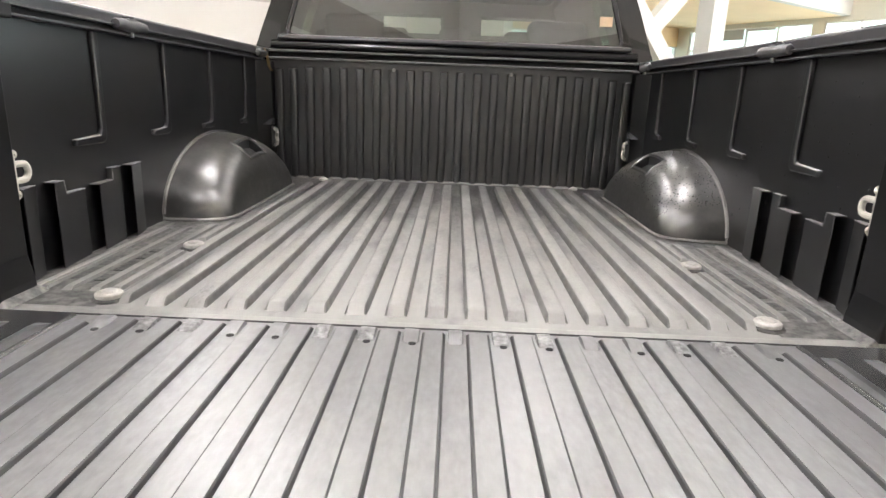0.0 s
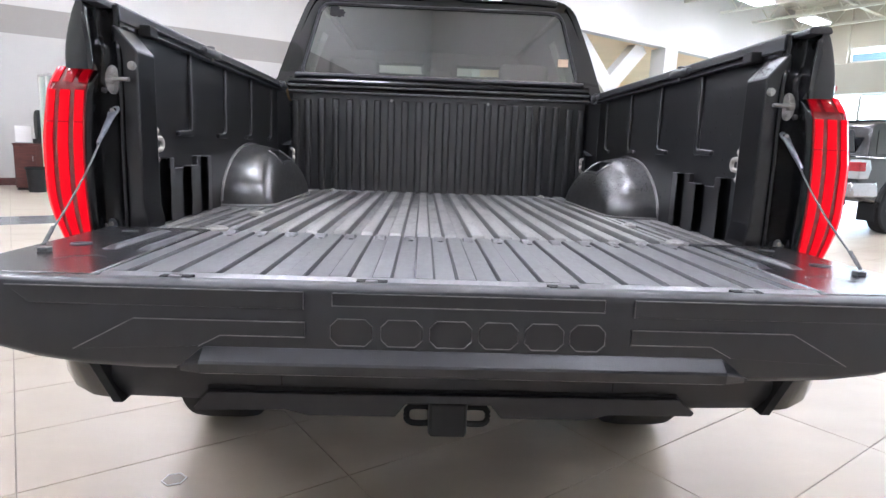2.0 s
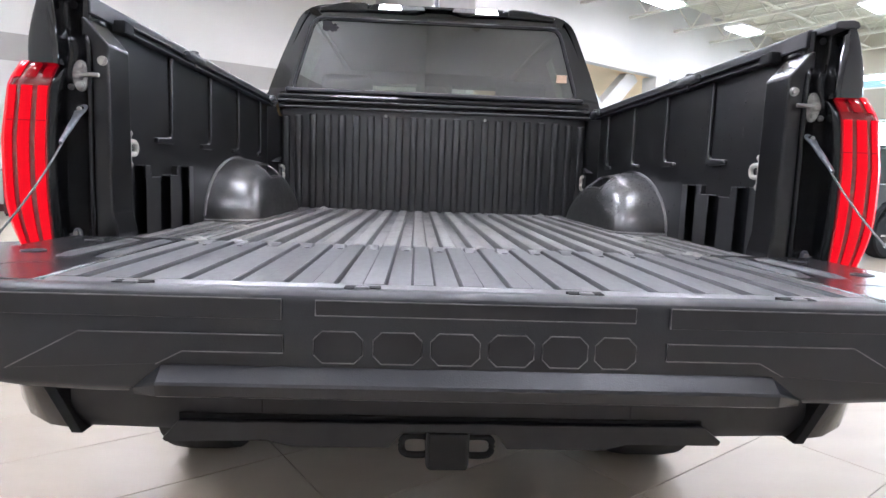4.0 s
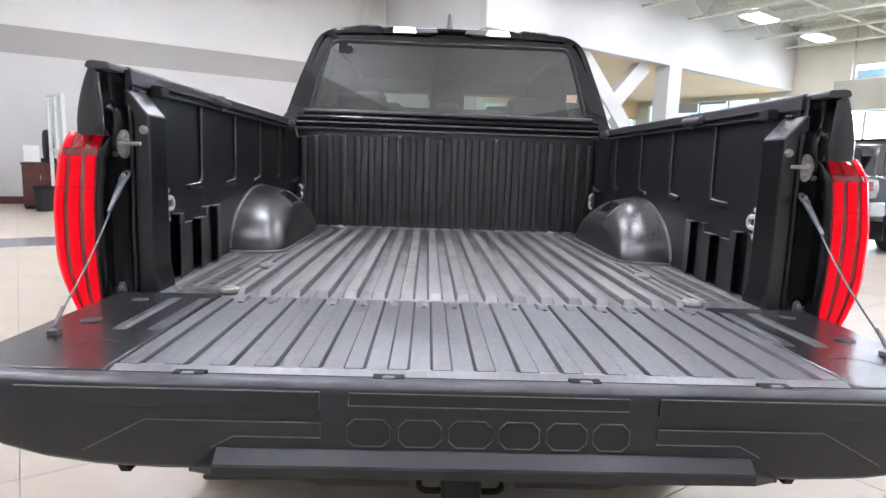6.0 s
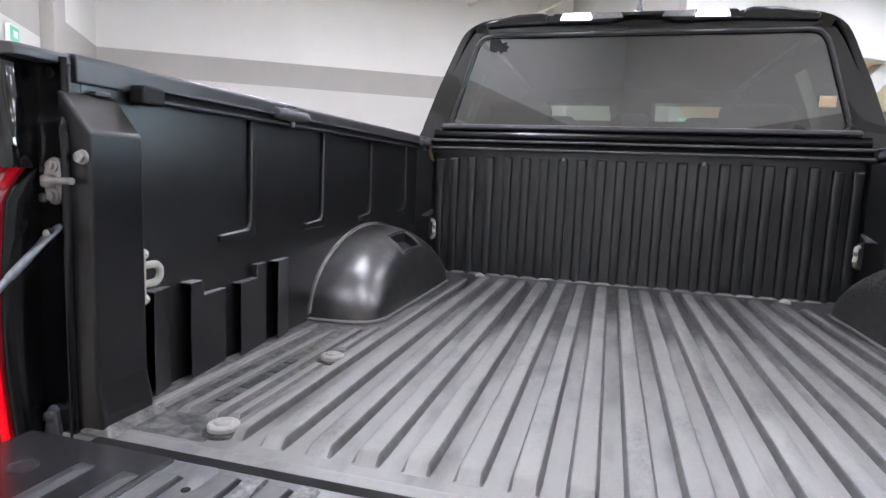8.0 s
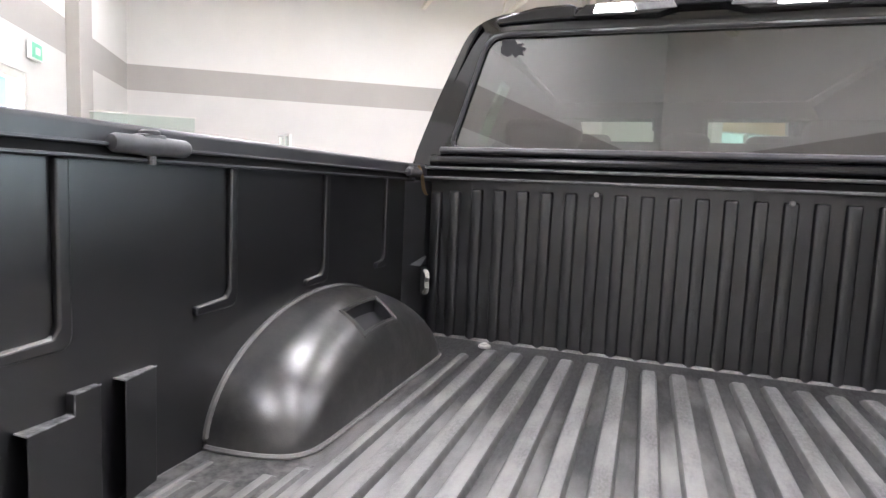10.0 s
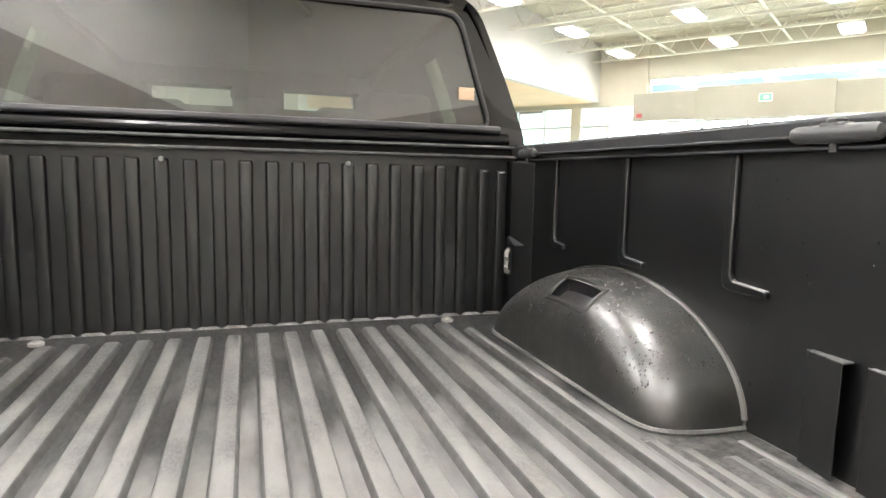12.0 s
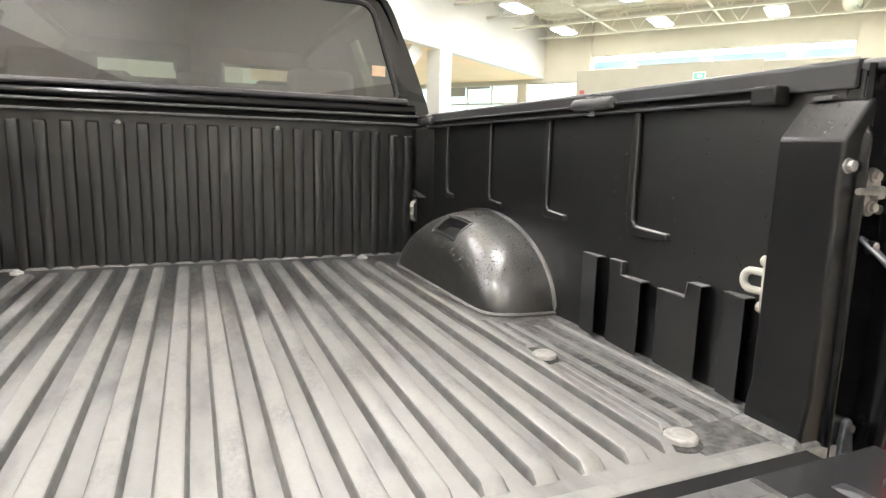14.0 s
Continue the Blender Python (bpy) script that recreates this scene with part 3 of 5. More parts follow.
front = part("front_bead", rounded(frustum(B(), -0.031, 0.031, 1.583, 1.598, FZ - 0.0145, FZ - 0.007, 0.008, 0.005), 0.002), LINER_FLOOR, bed_floor)
repeat(front, [(k * 0.0677, 0, 0) for k in range(-10, 11) if k])
for s in (-1, 1):
    for y0, y1 in ((0.17, 0.21), (0.235, 0.30), (0.32, 0.36), (0.375, 0.40)):
        part("floor_slot", rounded(box(B(), s * 0.637 - 0.010, s * 0.637 + 0.010, y0, y1, FZ - 0.0135, FZ - 0.0116), 0.0004, 1), GRIME, bed_floor, "dark grit-filled slot")
    part("floor_slot", box(B(), s * 0.581 - 0.009, s * 0.581 + 0.009, 0.455, 0.485, FZ - 0.0135, FZ - 0.0116), GRIME, bed_floor)
for s in (-1, 1):
    for x, y in ((0.566, 0.081), (0.568, 0.427), (0.506, 1.508)):
        r = 0.0225 if y < 1 else 0.017
        if y < 1:
            part("bolt_seat", lathe(B(), [(r * 1.35, 0), (r * 1.28, 0.003), (r * 1.1, 0.0042), (r * 0.5, 0.004)], pose(s * x, y, FZ - 0.0145), 20), GRIME, bed_floor, "dark seat of the bolt")
        bm = lathe(B(), [(r, -0.006), (r, 0.0), (r * 0.9, 0.0022), (r * 0.62, 0.0026), (r * 0.55, 0.0055), (r * 0.4, 0.0065), (r * 0.15, 0.006)], pose(s * x, y, FZ - 0.003), 24)
        part("floor_bolt", bm, BOLT, bed_floor, "pale dusty flanged bolt")

# bulkhead
bm = B()
prism(bm, [(1.598, FZ - 0.05), (1.64, FZ - 0.05), (1.64, 1.40), (1.606, 1.40)], "x", -0.75, 0.75)
bulk = part("bulkhead", bm, LINER, truck, "black ribbed front wall of the bed")
BRIB = [(-0.0178, 0.0), (-0.0160, -0.0075), (-0.0142, -0.0118), (-0.0115, -0.013), (0.0115, -0.013), (0.0142, -0.0118), (0.0160, -0.0075), (0.0178, 0.0)]


def bulkhead_rib(x, top):
    bm = B()
    rings = []
    for z, w, h in ((FZ - 0.028, 1.0, 1.25), (FZ + 0.02, 1, 1.05), (FZ + 0.10, 1, 1), (top - 0.009, 1, 1), (top - 0.0045, 0.97, 0.93), (top - 0.0012, 0.88, 0.66), (top, 0.78, 0.1)):
        rings.append([(x + px * w, 1.603 + py * h, z) for px, py in BRIB])
    loft(bm, rings)
    ob = part("bulkhead_rib", bm, LINER, bulk, "", 48)
    lighten_tops(ob, LINER_LOW)
    return ob


repeat(bulkhead_rib(0.03385, 1.374), [(k * 0.0677, 0, 0) for k in range(-9, 9) if k])
for x in (-9.5 * 0.0677, 9.5 * 0.0677):
    bulkhead_rib(x, 1.366)
bulkhead_rib(-10.35 * 0.0677, 1.362)
bulkhead_rib(10.35 * 0.0677, 1.362)
# the rails' edge highlights are put into their pale colour
for z0, z1, y0, y1 in ((1.3985, 1.4065, 1.574, 1.62), (1.4275, 1.4355, 1.580, 1.63)):
    part("top_rail", rounded(box(B(), -0.735, 0.735, y0, y1, z0, z1), 0.003), GLINT_GREY, bulk, "thin rail, pale with its edge highlight painted in")
part("rail_channel", box(B(), -0.735, 0.735, 1.60, 1.63, 1.407, 1.424), DARK, bulk)
for s in (-1, 1):
    part("clip", lathe(B(), [(0.0075, 0), (0.0075, 0.004), (0.005, 0.006)], pose(s * 0.2345, 1.584, 1.372, 90, 0, 0), 12), STEEL, bulk, "small bright clip")

# wheel wells: humps moulded on the side walls
WC, WL, WH, WD = 1.062, 0.374, 0.200, 0.174
HOLE = (0.975, 1.125, 0.622, 0.668)      # the pocket in the top: from and to along the bed, and across


def wheel_well(s):
    bm = B()
    ny, nx = 56, 36

    def point(i, j):
        a, b = math.pi * i / ny, 0.5 * math.pi * (1 - (1 - j / nx) ** 1.8)     # along the arch, and from the wall inwards
        cy, sz, cb = math.cos(a), math.sin(a), max(math.cos(b), 0.0)
        yy = WC - math.copysign(abs(cy), cy) * WL * cb ** 0.13
        zz = FZ - 0.012 + (sz) * (WH + 0.012) * cb ** 0.62
        xx = WALLX - WD * math.sin(b) ** 0.9
        return (s * xx, yy, zz)
    rows = [[point(i, j) for i in range(ny + 1)] for j in range(nx + 1)]
    sheet(bm, rows)
    bmesh.ops.remove_doubles(bm, verts=bm.verts, dist=0.0005)
    hole = [f for f in bm.faces if HOLE[0] < f.calc_center_median().y < HOLE[1] and HOLE[2] < abs(f.calc_center_median().x) < HOLE[3] and f.calc_center_median().z > 1.05]
    bmesh.ops.delete(bm, geom=hole, context="FACES")
    w = part("wheel_well", bm, WELL, truck, "shiny black rounded wheel well hump with water specks", 50)
    bm = B()

    def on_top(x, y):
        b = math.asin(min(1, (WALLX - x) / WD) ** (1 / 0.9))
        c = min(1, abs(y - WC) / (WL * math.cos(b) ** 0.13))
        return (s * x, y, FZ - 0.012 + math.sqrt(max(0, 1 - c * c)) * (WH + 0.012) * math.cos(b) ** 0.62)
    ring = [(HOLE[2] - 0.004, HOLE[0] - 0.004), (HOLE[3] + 0.004, HOLE[0] - 0.004), (HOLE[3] + 0.004, HOLE[1] + 0.004), (HOLE[2] - 0.004, HOLE[1] + 0.004)]
    line = []
    for (xa, ya), (xb, yb) in zip(ring, ring[1:] + ring[:1]):
        line += [on_top(xa + (xb - xa) * k / 8, ya + (yb - ya) * k / 8) for k in range(8)]
    tube(bm, line + line[:1], 0.0045, 6)
    pk = B()
    hi = [pk.verts.new(p) for p in line]
    lo = [pk.verts.new((x, y, z - 0.032)) for x, y, z in line]
    for k in range(len(line)):
        pk.faces.new([hi[k], hi[(k + 1) % len(line)], lo[(k + 1) % len(line)], lo[k]])
    pk.faces.new(lo)
    part("pocket", pk, GATE_SIDE, w, "shallow rectangular pocket")
    part("pocket_rim", bm, WELL, w)
    bm = B()
    rim = [(s * (WALLX - 0.003), WC - math.copysign(abs(math.cos(a)), math.cos(a)) * WL * 1.002, FZ - 0.011 + math.sin(a) * (WH + 0.013))
           for a in [math.pi * i / 40 for i in range(41)]]
    tube(bm, rim, 0.0055, 6)
    part("flange", bm, LINER_LOW, w)
    bm = B()
    tube(bm, [(s * (WALLX - WD * math.sin(b) ** 0.9 - 0.002), WC - d * WL * max(math.cos(b), 0) ** 0.13, FZ - 0.009) for d, b in [(1, 0.5 * math.pi * k / 20) for k in range(20)] + [(-1, 0.5 * math.pi * k / 20) for k in range(19, -1, -1)]], 0.005, 6)
    part("base_bead", bm, LINER_FLOOR, w)


for s in (-1, 1):
    wheel_well(s)


# side walls of the bed
def bed_side(s):
    bm = B()
    box(bm, *sorted((s * WALLX, s * (WALLX + 0.03))), 0.02, 1.63, FZ - 0.05, 1.417)
    side = part("bed_side", bm, LINER, truck, "black moulded inner side wall of the bed")
    # L-shaped embossed ridges
    for y, foot in ((0.441, 0.104), (0.750, 0.088), (1.056, 0.076), (1.370, 0.056)):
        zb, w, d = 1.164, 0.0095, 0.010
        pts = [(y + w, 1.392), (y - w, 1.392), (y - w, zb + 0.024), (y - w - 0.008, zb + 0.012), (y - foot, zb + 0.007), (y - foot, zb - 0.007), (y - 0.004, zb - 0.007), (y + w * 0.7, zb), (y + w, zb + 0.012)]
        lighten_tops(part("wall_ridge", rounded(prism(B(), pts, "x", s * (WALLX + 0.002), s * (WALLX - d), 0.0), 0.0036, 3), LINER, side), LINER_LOW)
    # stepped pocket blocks above the floor
    blocks = ([(0.514, FZ), (0.580, FZ), (0.580, 1.10), (0.514, 1.10)],
              [(0.380, FZ), (0.488, FZ), (0.488, 1.101), (0.446, 1.101), (0.446, 1.074), (0.380, 1.074)],
              [(0.236, FZ), (0.348, FZ), (0.348, 1.070), (0.275, 1.070), (0.270, 1.098), (0.236, 1.098)],
              [(0.150, FZ), (0.200, FZ), (0.200, 1.098), (0.150, 1.098)])
    for pts in blocks:
        y0, y1 = pts[0][0], pts[1][0]
        bm = prism(B(), [(y, z - (0.03 if z == FZ else 0)) for y, z in pts], "x", s * (WALLX + 0.002), s * (WALLX - 0.02))
        for v in bm.verts:
            if abs(v.co.x) < WALLX:
                v.co.x = s * (WALLX - 0.022 + 0.012 * (v.co.y - y0) / (y1 - y0))
        rounded(bm, 0.0024, 2)
        bmesh.ops.delete(bm, geom=[f for f in bm.faces if max(v.co.y for v in f.verts) < y0 + 0.0008], context="FACES")     # the pocket is open to the rear
        block = part("pocket_block", bm, LINER, side, "wedge-shaped moulded pocket with a worn top, painted paler as lit")
        # worn tops, also painted paler for the light they catch
        block.data.materials.append(WORN_GLINT)
        for f in block.data.polygons:
            if abs(f.normal.z) > 0.5 and f.center.z > FZ + 0.1:
                f.material_index = 1
        # this bead paints the highlight along the worn top edge
        line = [(s * (WALLX - 0.0215 + 0.012 * (y - y0) / (y1 - y0)), y, z - 0.0006) for y, z in pts[2:]]
        part("worn_glint_edge", tube(B(), line + [(s * (WALLX - 0.001), y0 + 0.0012, pts[-1][1] - 0.0008)], 0.0013, 6), WORN_GLINT, block, "worn top edge with its highlight painted in")
    part("foot_bead", rounded(frustum(B(), *sorted((s * 0.716, s * 0.731)), 0.115, 0.66, FZ - 0.0145, FZ - 0.008, 0.004, 0.01), 0.002, 1), LINER_LOW, side)
    # corner post and its small shelf by the bulkhead
    pts = [(1.50, WALLX), (1.63, WALLX), (1.63, 0.715), (1.575, 0.725)]
    part("corner_post", rounded(prism(B(), [(s * x, y) for y, x in pts], "z", FZ - 0.04, 1.392), 0.006), LINER, side)
    part("corner_shelf", rounded(prism(B(), [(1.525, 1.142), (1.578, 1.142), (1.578, 1.168)], "x", s * 0.76, s * 0.716), 0.004), CAP, side)
    # rear pillar with its sloping top
    pts = [(s * 0.764, FZ - 0.03), (s * 0.700, FZ - 0.03), (s * 0.702, FZ + 0.012), (s * 0.711, FZ + 0.055), (s * 0.712, 1.337), (s * 0.755, 1.388), (s * 0.764, 1.390)]
    part("rear_pillar", rounded(prism(B(), pts, "y", 0.009, 0.100), 0.009, 4), PILLAR, side, "satin black rear corner pillar")
    part("pillar_foot", rounded(frustum(B(), *sorted((s * 0.685, s * 0.745)), 0.004, 0.11, FZ - 0.012, FZ + 0.002, 0.02, 0.01), 0.003), GRIT, side)
    # rail cap
    pts = [(s * 0.757, 1.402), (s * 0.757, 1.436), (s * 0.761, 1.4405), (s * 0.805, 1.444), (s * 0.826, 1.439), (s * 0.832, 1.42), (s * 0.80, 1.410)]
    part("rail_cap", rounded(prism(B(), pts, "y", 0.035, 1.66), 0.004, 2), CAP, side, "grey-black textured plastic rail cap")
    pts = [(s * 0.763, 1.424), (s * 0.763, 1.434), (s * 0.767, 1.439), (s * 0.800, 1.4415), (s * 0.810, 1.439), (s * 0.815, 1.430), (s * 0.812, 1.425)]
    part("rail_cap_end", rounded(prism(B(), pts, "y", 0.0345, -0.046), 0.002, 2), CAP, side, "rail cap end over the bed corner")
    # cargo track with sliding cleats
    track = part("cargo_track", rounded(box(B(), *sorted((s * 0.764, s * 0.750)), 0.15, 1.50, 1.392, 1.412), 0.001), DARK, side, "black cargo rail with sliding cleats")
    for z in (1.3915, 1.4085):
        part("track_flange", rounded(box(B(), *sorted((s * 0.764, s * 0.738)), 0.15, 1.50, z, z + 0.0045), 0.001, 1), CAP, track)
    part("track_end", rounded(box(B(), *sorted((s * 0.764, s * 0.732)), 0.128, 0.172, 1.386, 1.414), 0.005), RUBBER, track)
    for y, hl in ((0.556, 0.066), (1.50, 0.045)):
        prof = [(0.004, -hl), (0.010, -hl + 0.002), (0.0125, -hl + 0.008), (0.013, -hl * 0.4), (0.0145, 0), (0.013, hl * 0.4), (0.0125, hl - 0.008), (0.010, hl - 0.002), (0.004, hl)]
        c = part("cleat", lathe(B(), prof, pose(s * 0.737, y, 1.413, 90, 0, 0), 16), CLEAT, track, "dark grey rounded tie-down cleat")
        part("saddle", rounded(box(B(), *sorted((s * 0.752, s * 0.728)), y - 0.02, y + 0.02, 1.417, 1.4285), 0.004, 2), CLEAT, c)
        part("knob", lathe(B(), [(0.013, 0), (0.0135, 0.004), (0.010, 0.0065), (0.004, 0.007)], pose(s * 0.74, y, 1.428), 16), CLEAT, c)
        part("stud", lathe(B(), [(0.006, 0), (0.006, 0.012)], pose(s * 0.737, y, 1.388), 10), DARK_STEEL, c)
    # tie-down hooks
    h = part("tie_down_hook", rounded(box(B(), *sorted((s * 0.7125, s * 0.7265)), 0.0985, 0.1025, 1.090, 1.174), 0.0015), HOOK, side, "cream enamelled tie-down loop")
    path = [(0.101, 1.1490), (0.110, 1.1490), (0.123, 1.1490)] + [(0.123 + 0.013 * math.sin(a), 1.135 + 0.014 * math.cos(a)) for a in [math.pi * k / 8 for k in range(1, 8)]] + [(0.123, 1.1210), (0.110, 1.1210), (0.101, 1.1210)]
    part("loop", tube(B(), [(s * 0.718, y, z) for y, z in path], 0.0058, 10, 1.0, (1, 0, 0)), HOOK, h)
    for z in (1.166, 1.098):
        part("bolt", lathe(B(), [(0.0075, 0), (0.0075, 0.005), (0.005, 0.007)], pose(s * 0.7195, 0.1025, z, -90, 0, 0), 12), HOOK, h)
    part("pillar_clip", rounded(box(B(), *sorted((s * 0.750, s * 0.763)), 0.058, 0.086, 1.3885, 1.395), 0.002), CLEAT, side, "small pale clip on the pillar top")
    h = part("tie_down_hook", rounded(box(B(), *sorted((s * 0.728, s * 0.712)), 1.560, 1.577, 1.05, 1.135), 0.003), DARK_STEEL, side, "front tie-down bracket with a white loop")
    loop = [(s * 0.712, 1.556, 1.125), (s * 0.70, 1.54, 1.122), (s * 0.695, 1.532, 1.110), (s * 0.70, 1.54, 1.095), (s * 0.695, 1.532, 1.080), (s * 0.70, 1.54, 1.066), (s * 0.712, 1.556, 1.06)]
    part("loop", tube(B(), loop, 0.0068, 10, 1.0, (0.7, 0.7, 0)), HOOK, h, "white enamelled loop")
    # outer bedside panel
    rings = []
    for y, k, zl in ((0.0, 0.10, 0.74), (0.12, 0.45, 0.70), (0.35, 0.8, 0.62), (0.62, 1.0, 0.62), (1.0, 1.0, 0.62), (1.42, 1.0, 0.62), (1.66, 1.0, 0.62)):
        rings.append([(s * (0.83 + (x - 0.83) * k + (0.02 if 0.7 < z < 1.3 else 0) * (1 - k)), y, max(z, zl)) for x, z in ((0.83, 0.60), (0.95, 0.62), (0.985, 0.80), (0.965, 1.0), (0.985, 1.15), (0.955, 1.32), (0.85, 1.415), (0.83, 1.415))])
    part("outer_panel", loft(B(), rings), PAINT, side, "gloss black outer bed panel")
    return side


for s in (-1, 1):
    bed_side(s)


# jambs, tail lamps and the latch hardware at the rear corners
def lamp_edge(z, f):
    """Across the tail lamp from its outer (0) to its inner edge (1), at height z."""
    t = (z - 0.885) / (1.295 - 0.885)
    outer = 0.858 + 0.041 * math.sin(min(t / 0.38, 1) * math.pi / 2) - 0.018 * max(0, t - 0.62) / 0.38
    inner = 0.803 + 0.006 * math.sin(t * math.pi) - 0.006 * t
    return outer + (inner - outer) * f


def rear_corner(s):
    pts = [(0.763, FZ - 0.06), (0.812, FZ - 0.06), (0.815, 1.10), (0.81, 1.30), (0.80, 1.425), (0.763, 1.43)]
    jamb = part("jamb", rounded(prism(B(), [(s * x, z) for x, z in pts], "y", 0.05, 0.026), 0.004, 2), JAMB, truck, "gloss black tailgate jamb")
    # pressed panel: recessed above a sloping facet, with a rolled rim on both sides
    marks = ((0.90, 0.806, 0.747), (1.05, 0.808, 0.748), (1.18, 0.808, 0.747), (1.225, 0.807, 0.746), (1.25, 0.803, 0.746), (1.275, 0.797, 0.746), (1.295, 0.790, 0.746), (1.312, 0.7855, 0.746), (1.328, 0.785, 0.747),
             (1.339, 0.787, 0.748), (1.351, 0.793, 0.752), (1.363, 0.799, 0.755), (1.369, 0.801, 0.756), (1.39, 0.803, 0.758), (1.412, 0.802, 0.758), (1.432, 0.800, 0.758))
    rings = []
    for z, xo, xi in marks:
        up = min(1, max(0, (z - 1.339) / 0.024))
        y = 0.003 + 0.0115 * up
        ri = y + 0.003 * up
        rings.append([(s * (xo + 0.008), y + 0.012, z), (s * (xo + 0.004), y + 0.001, z), (s * (xo + 0.001), y - 0.0035, z), (s * (xo - 0.003), y - 0.0042, z), (s * (xo - 0.007), y - 0.0022, z), (s * (xo - 0.012), y, z),
                      (s * (xo * 0.5 + xi * 0.5), y, z), (s * (xi + 0.011), y, z), (s * (xi + 0.006), (y + ri) / 2 - 0.0018, z), (s * (xi + 0.003), ri - 0.004, z), (s * xi, ri - 0.0036, z), (s * (xi - 0.003), ri, z), (s * (xi - 0.005), 0.018, z)])
    part("jamb_panel", loft(B(), rings, False), JAMB, jamb, "gloss black pressed jamb panel", 75)
    # painted end above the lamp
    rings = []
    for z, xo, xi in ((1.2875, 0.836, 0.783), (1.291, 0.841, 0.7825), (1.318, 0.840, 0.783), (1.340, 0.837, 0.7845), (1.360, 0.833, 0.7865), (1.380, 0.828, 0.789), (1.400, 0.822, 0.791), (1.415, 0.816, 0.792), (1.428, 0.809, 0.792)):
        f = (z - 1.2875) / 0.1405
        back = -0.040 - 0.0035 * math.sin(math.pi * (0.2 + 0.6 * f))
        face = [(s * (xi + (xo - xi) * g), back - 0.0022 * math.sin(math.pi * g), z) for g in (0.16, 0.3, 0.45, 0.6, 0.75, 0.88)]
        rings.append([(s * (xi + 0.010), 0.024, z), (s * (xi + 0.003), 0.0, z), (s * (xi + 0.0005), back + 0.018, z), (s * (xi + 0.0005), back + 0.008, z), (s * (xi + 0.002), back + 0.003, z), (s * (xi + 0.005), back + 0.0006, z)]
                     + face + [(s * (xo - 0.0022), back + 0.0016, z), (s * xo, back + 0.006, z), (s * (xo + 0.004), 0.0, z), (s * (xo + 0.010), 0.06, z)])
    part("end_cap", loft(B(), rings), PAINT, jamb, "gloss black painted bed end above the lamp", 60)
    part("bump_stop", lathe(B(), [(0.010, 0), (0.010, 0.005), (0.006, 0.008), (0.003, 0.008)], pose(s * 0.779, 0.021, 1.412, 90, 0, 0), 16), RUBBER, jamb)
    part("bolt", lathe(B(), [(0.0098, 0), (0.0098, 0.003), (0.007, 0.0035), (0.007, 0.009), (0.004, 0.010)], pose(s * 0.7225, 0.009, 1.304, 90, 0, 0), 12), STEEL, jamb)
    # tail lamp
    zs = [0.885 + (1.295 - 0.885) * i / 24 for i in range(25)]

    def lamp_back(z):
        t = (z - 0.885) / 0.41
        return -0.037 - 0.012 * math.sin(math.pi * min(t, 0.88)) + 0.034 * (max(0, t - 0.88) / 0.12) ** 1.2
    rings = []
    for z in zs:
        yb, o, i = lamp_back(z), lamp_edge(z, 0), lamp_edge(z, 1)
        rings.append([(s * i, 0.02, z), (s * i, yb, z), (s * (i + (o - i) * 0.75), yb, z), (s * (o - 0.006), yb + 0.008, z), (s * (o - 0.001), yb + 0.018, z), (s * (o + 0.002), yb + 0.035, z), (s * (o + 0.03), 0.13, z)])
    lamp = part("tail_lamp", loft(B(), rings), LENS, truck, "red tail lamp with three lit vertical bars", 50)
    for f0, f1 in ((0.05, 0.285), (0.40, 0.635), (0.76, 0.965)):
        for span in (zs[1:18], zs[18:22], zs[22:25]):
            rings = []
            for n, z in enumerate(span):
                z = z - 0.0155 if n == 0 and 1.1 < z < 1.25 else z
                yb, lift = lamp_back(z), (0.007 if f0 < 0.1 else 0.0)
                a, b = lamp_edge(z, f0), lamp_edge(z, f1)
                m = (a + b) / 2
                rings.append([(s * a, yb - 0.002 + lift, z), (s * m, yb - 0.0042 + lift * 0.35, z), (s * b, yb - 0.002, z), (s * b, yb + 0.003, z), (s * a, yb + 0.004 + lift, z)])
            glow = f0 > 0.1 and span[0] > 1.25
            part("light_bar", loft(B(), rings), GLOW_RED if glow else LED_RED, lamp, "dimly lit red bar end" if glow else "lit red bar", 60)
    rings = []
    for z in zs:
        yb, o = lamp_back(z), lamp_edge(z, 0)
        rings.append([(s * (o - 0.0045), yb + 0.0085, z), (s * (o - 0.001), yb + 0.0155, z), (s * (o + 0.0016), yb + 0.017, z), (s * (o - 0.0025), yb + 0.0065, z)])
    part("lens_rim", loft(B(), rings), RIM, lamp, "pale red glowing rim of the lens", 60)
    rings = [[(s * (lamp_edge(z, 1) + 0.001), lamp_back(z) + 0.004, z), (s * (lamp_edge(z, 1) - 0.006), lamp_back(z) + 0.005, z), (s * (lamp_edge(z, 1) - 0.011), lamp_back(z) + 0.013, z), (s * (lamp_edge(z, 1) - 0.010), 0.0, z), (s * (lamp_edge(z, 1) - 0.004), 0.02, z), (s * (lamp_edge(z, 1) + 0.001), 0.02, z)] for z in zs]
    part("lamp_bezel", loft(B(), rings), JAMB, lamp, "gloss black lamp bezel", 50)
    for x, z in ((0.782, 1.249), (0.796, 0.945)):
        part("small_bolt", lathe(B(), [(0.0065, 0), (0.0065, 0.004), (0.004, 0.006)], pose(s * x, 0.003, z, 90, 0, 0), 10), DARK_STEEL, jamb)
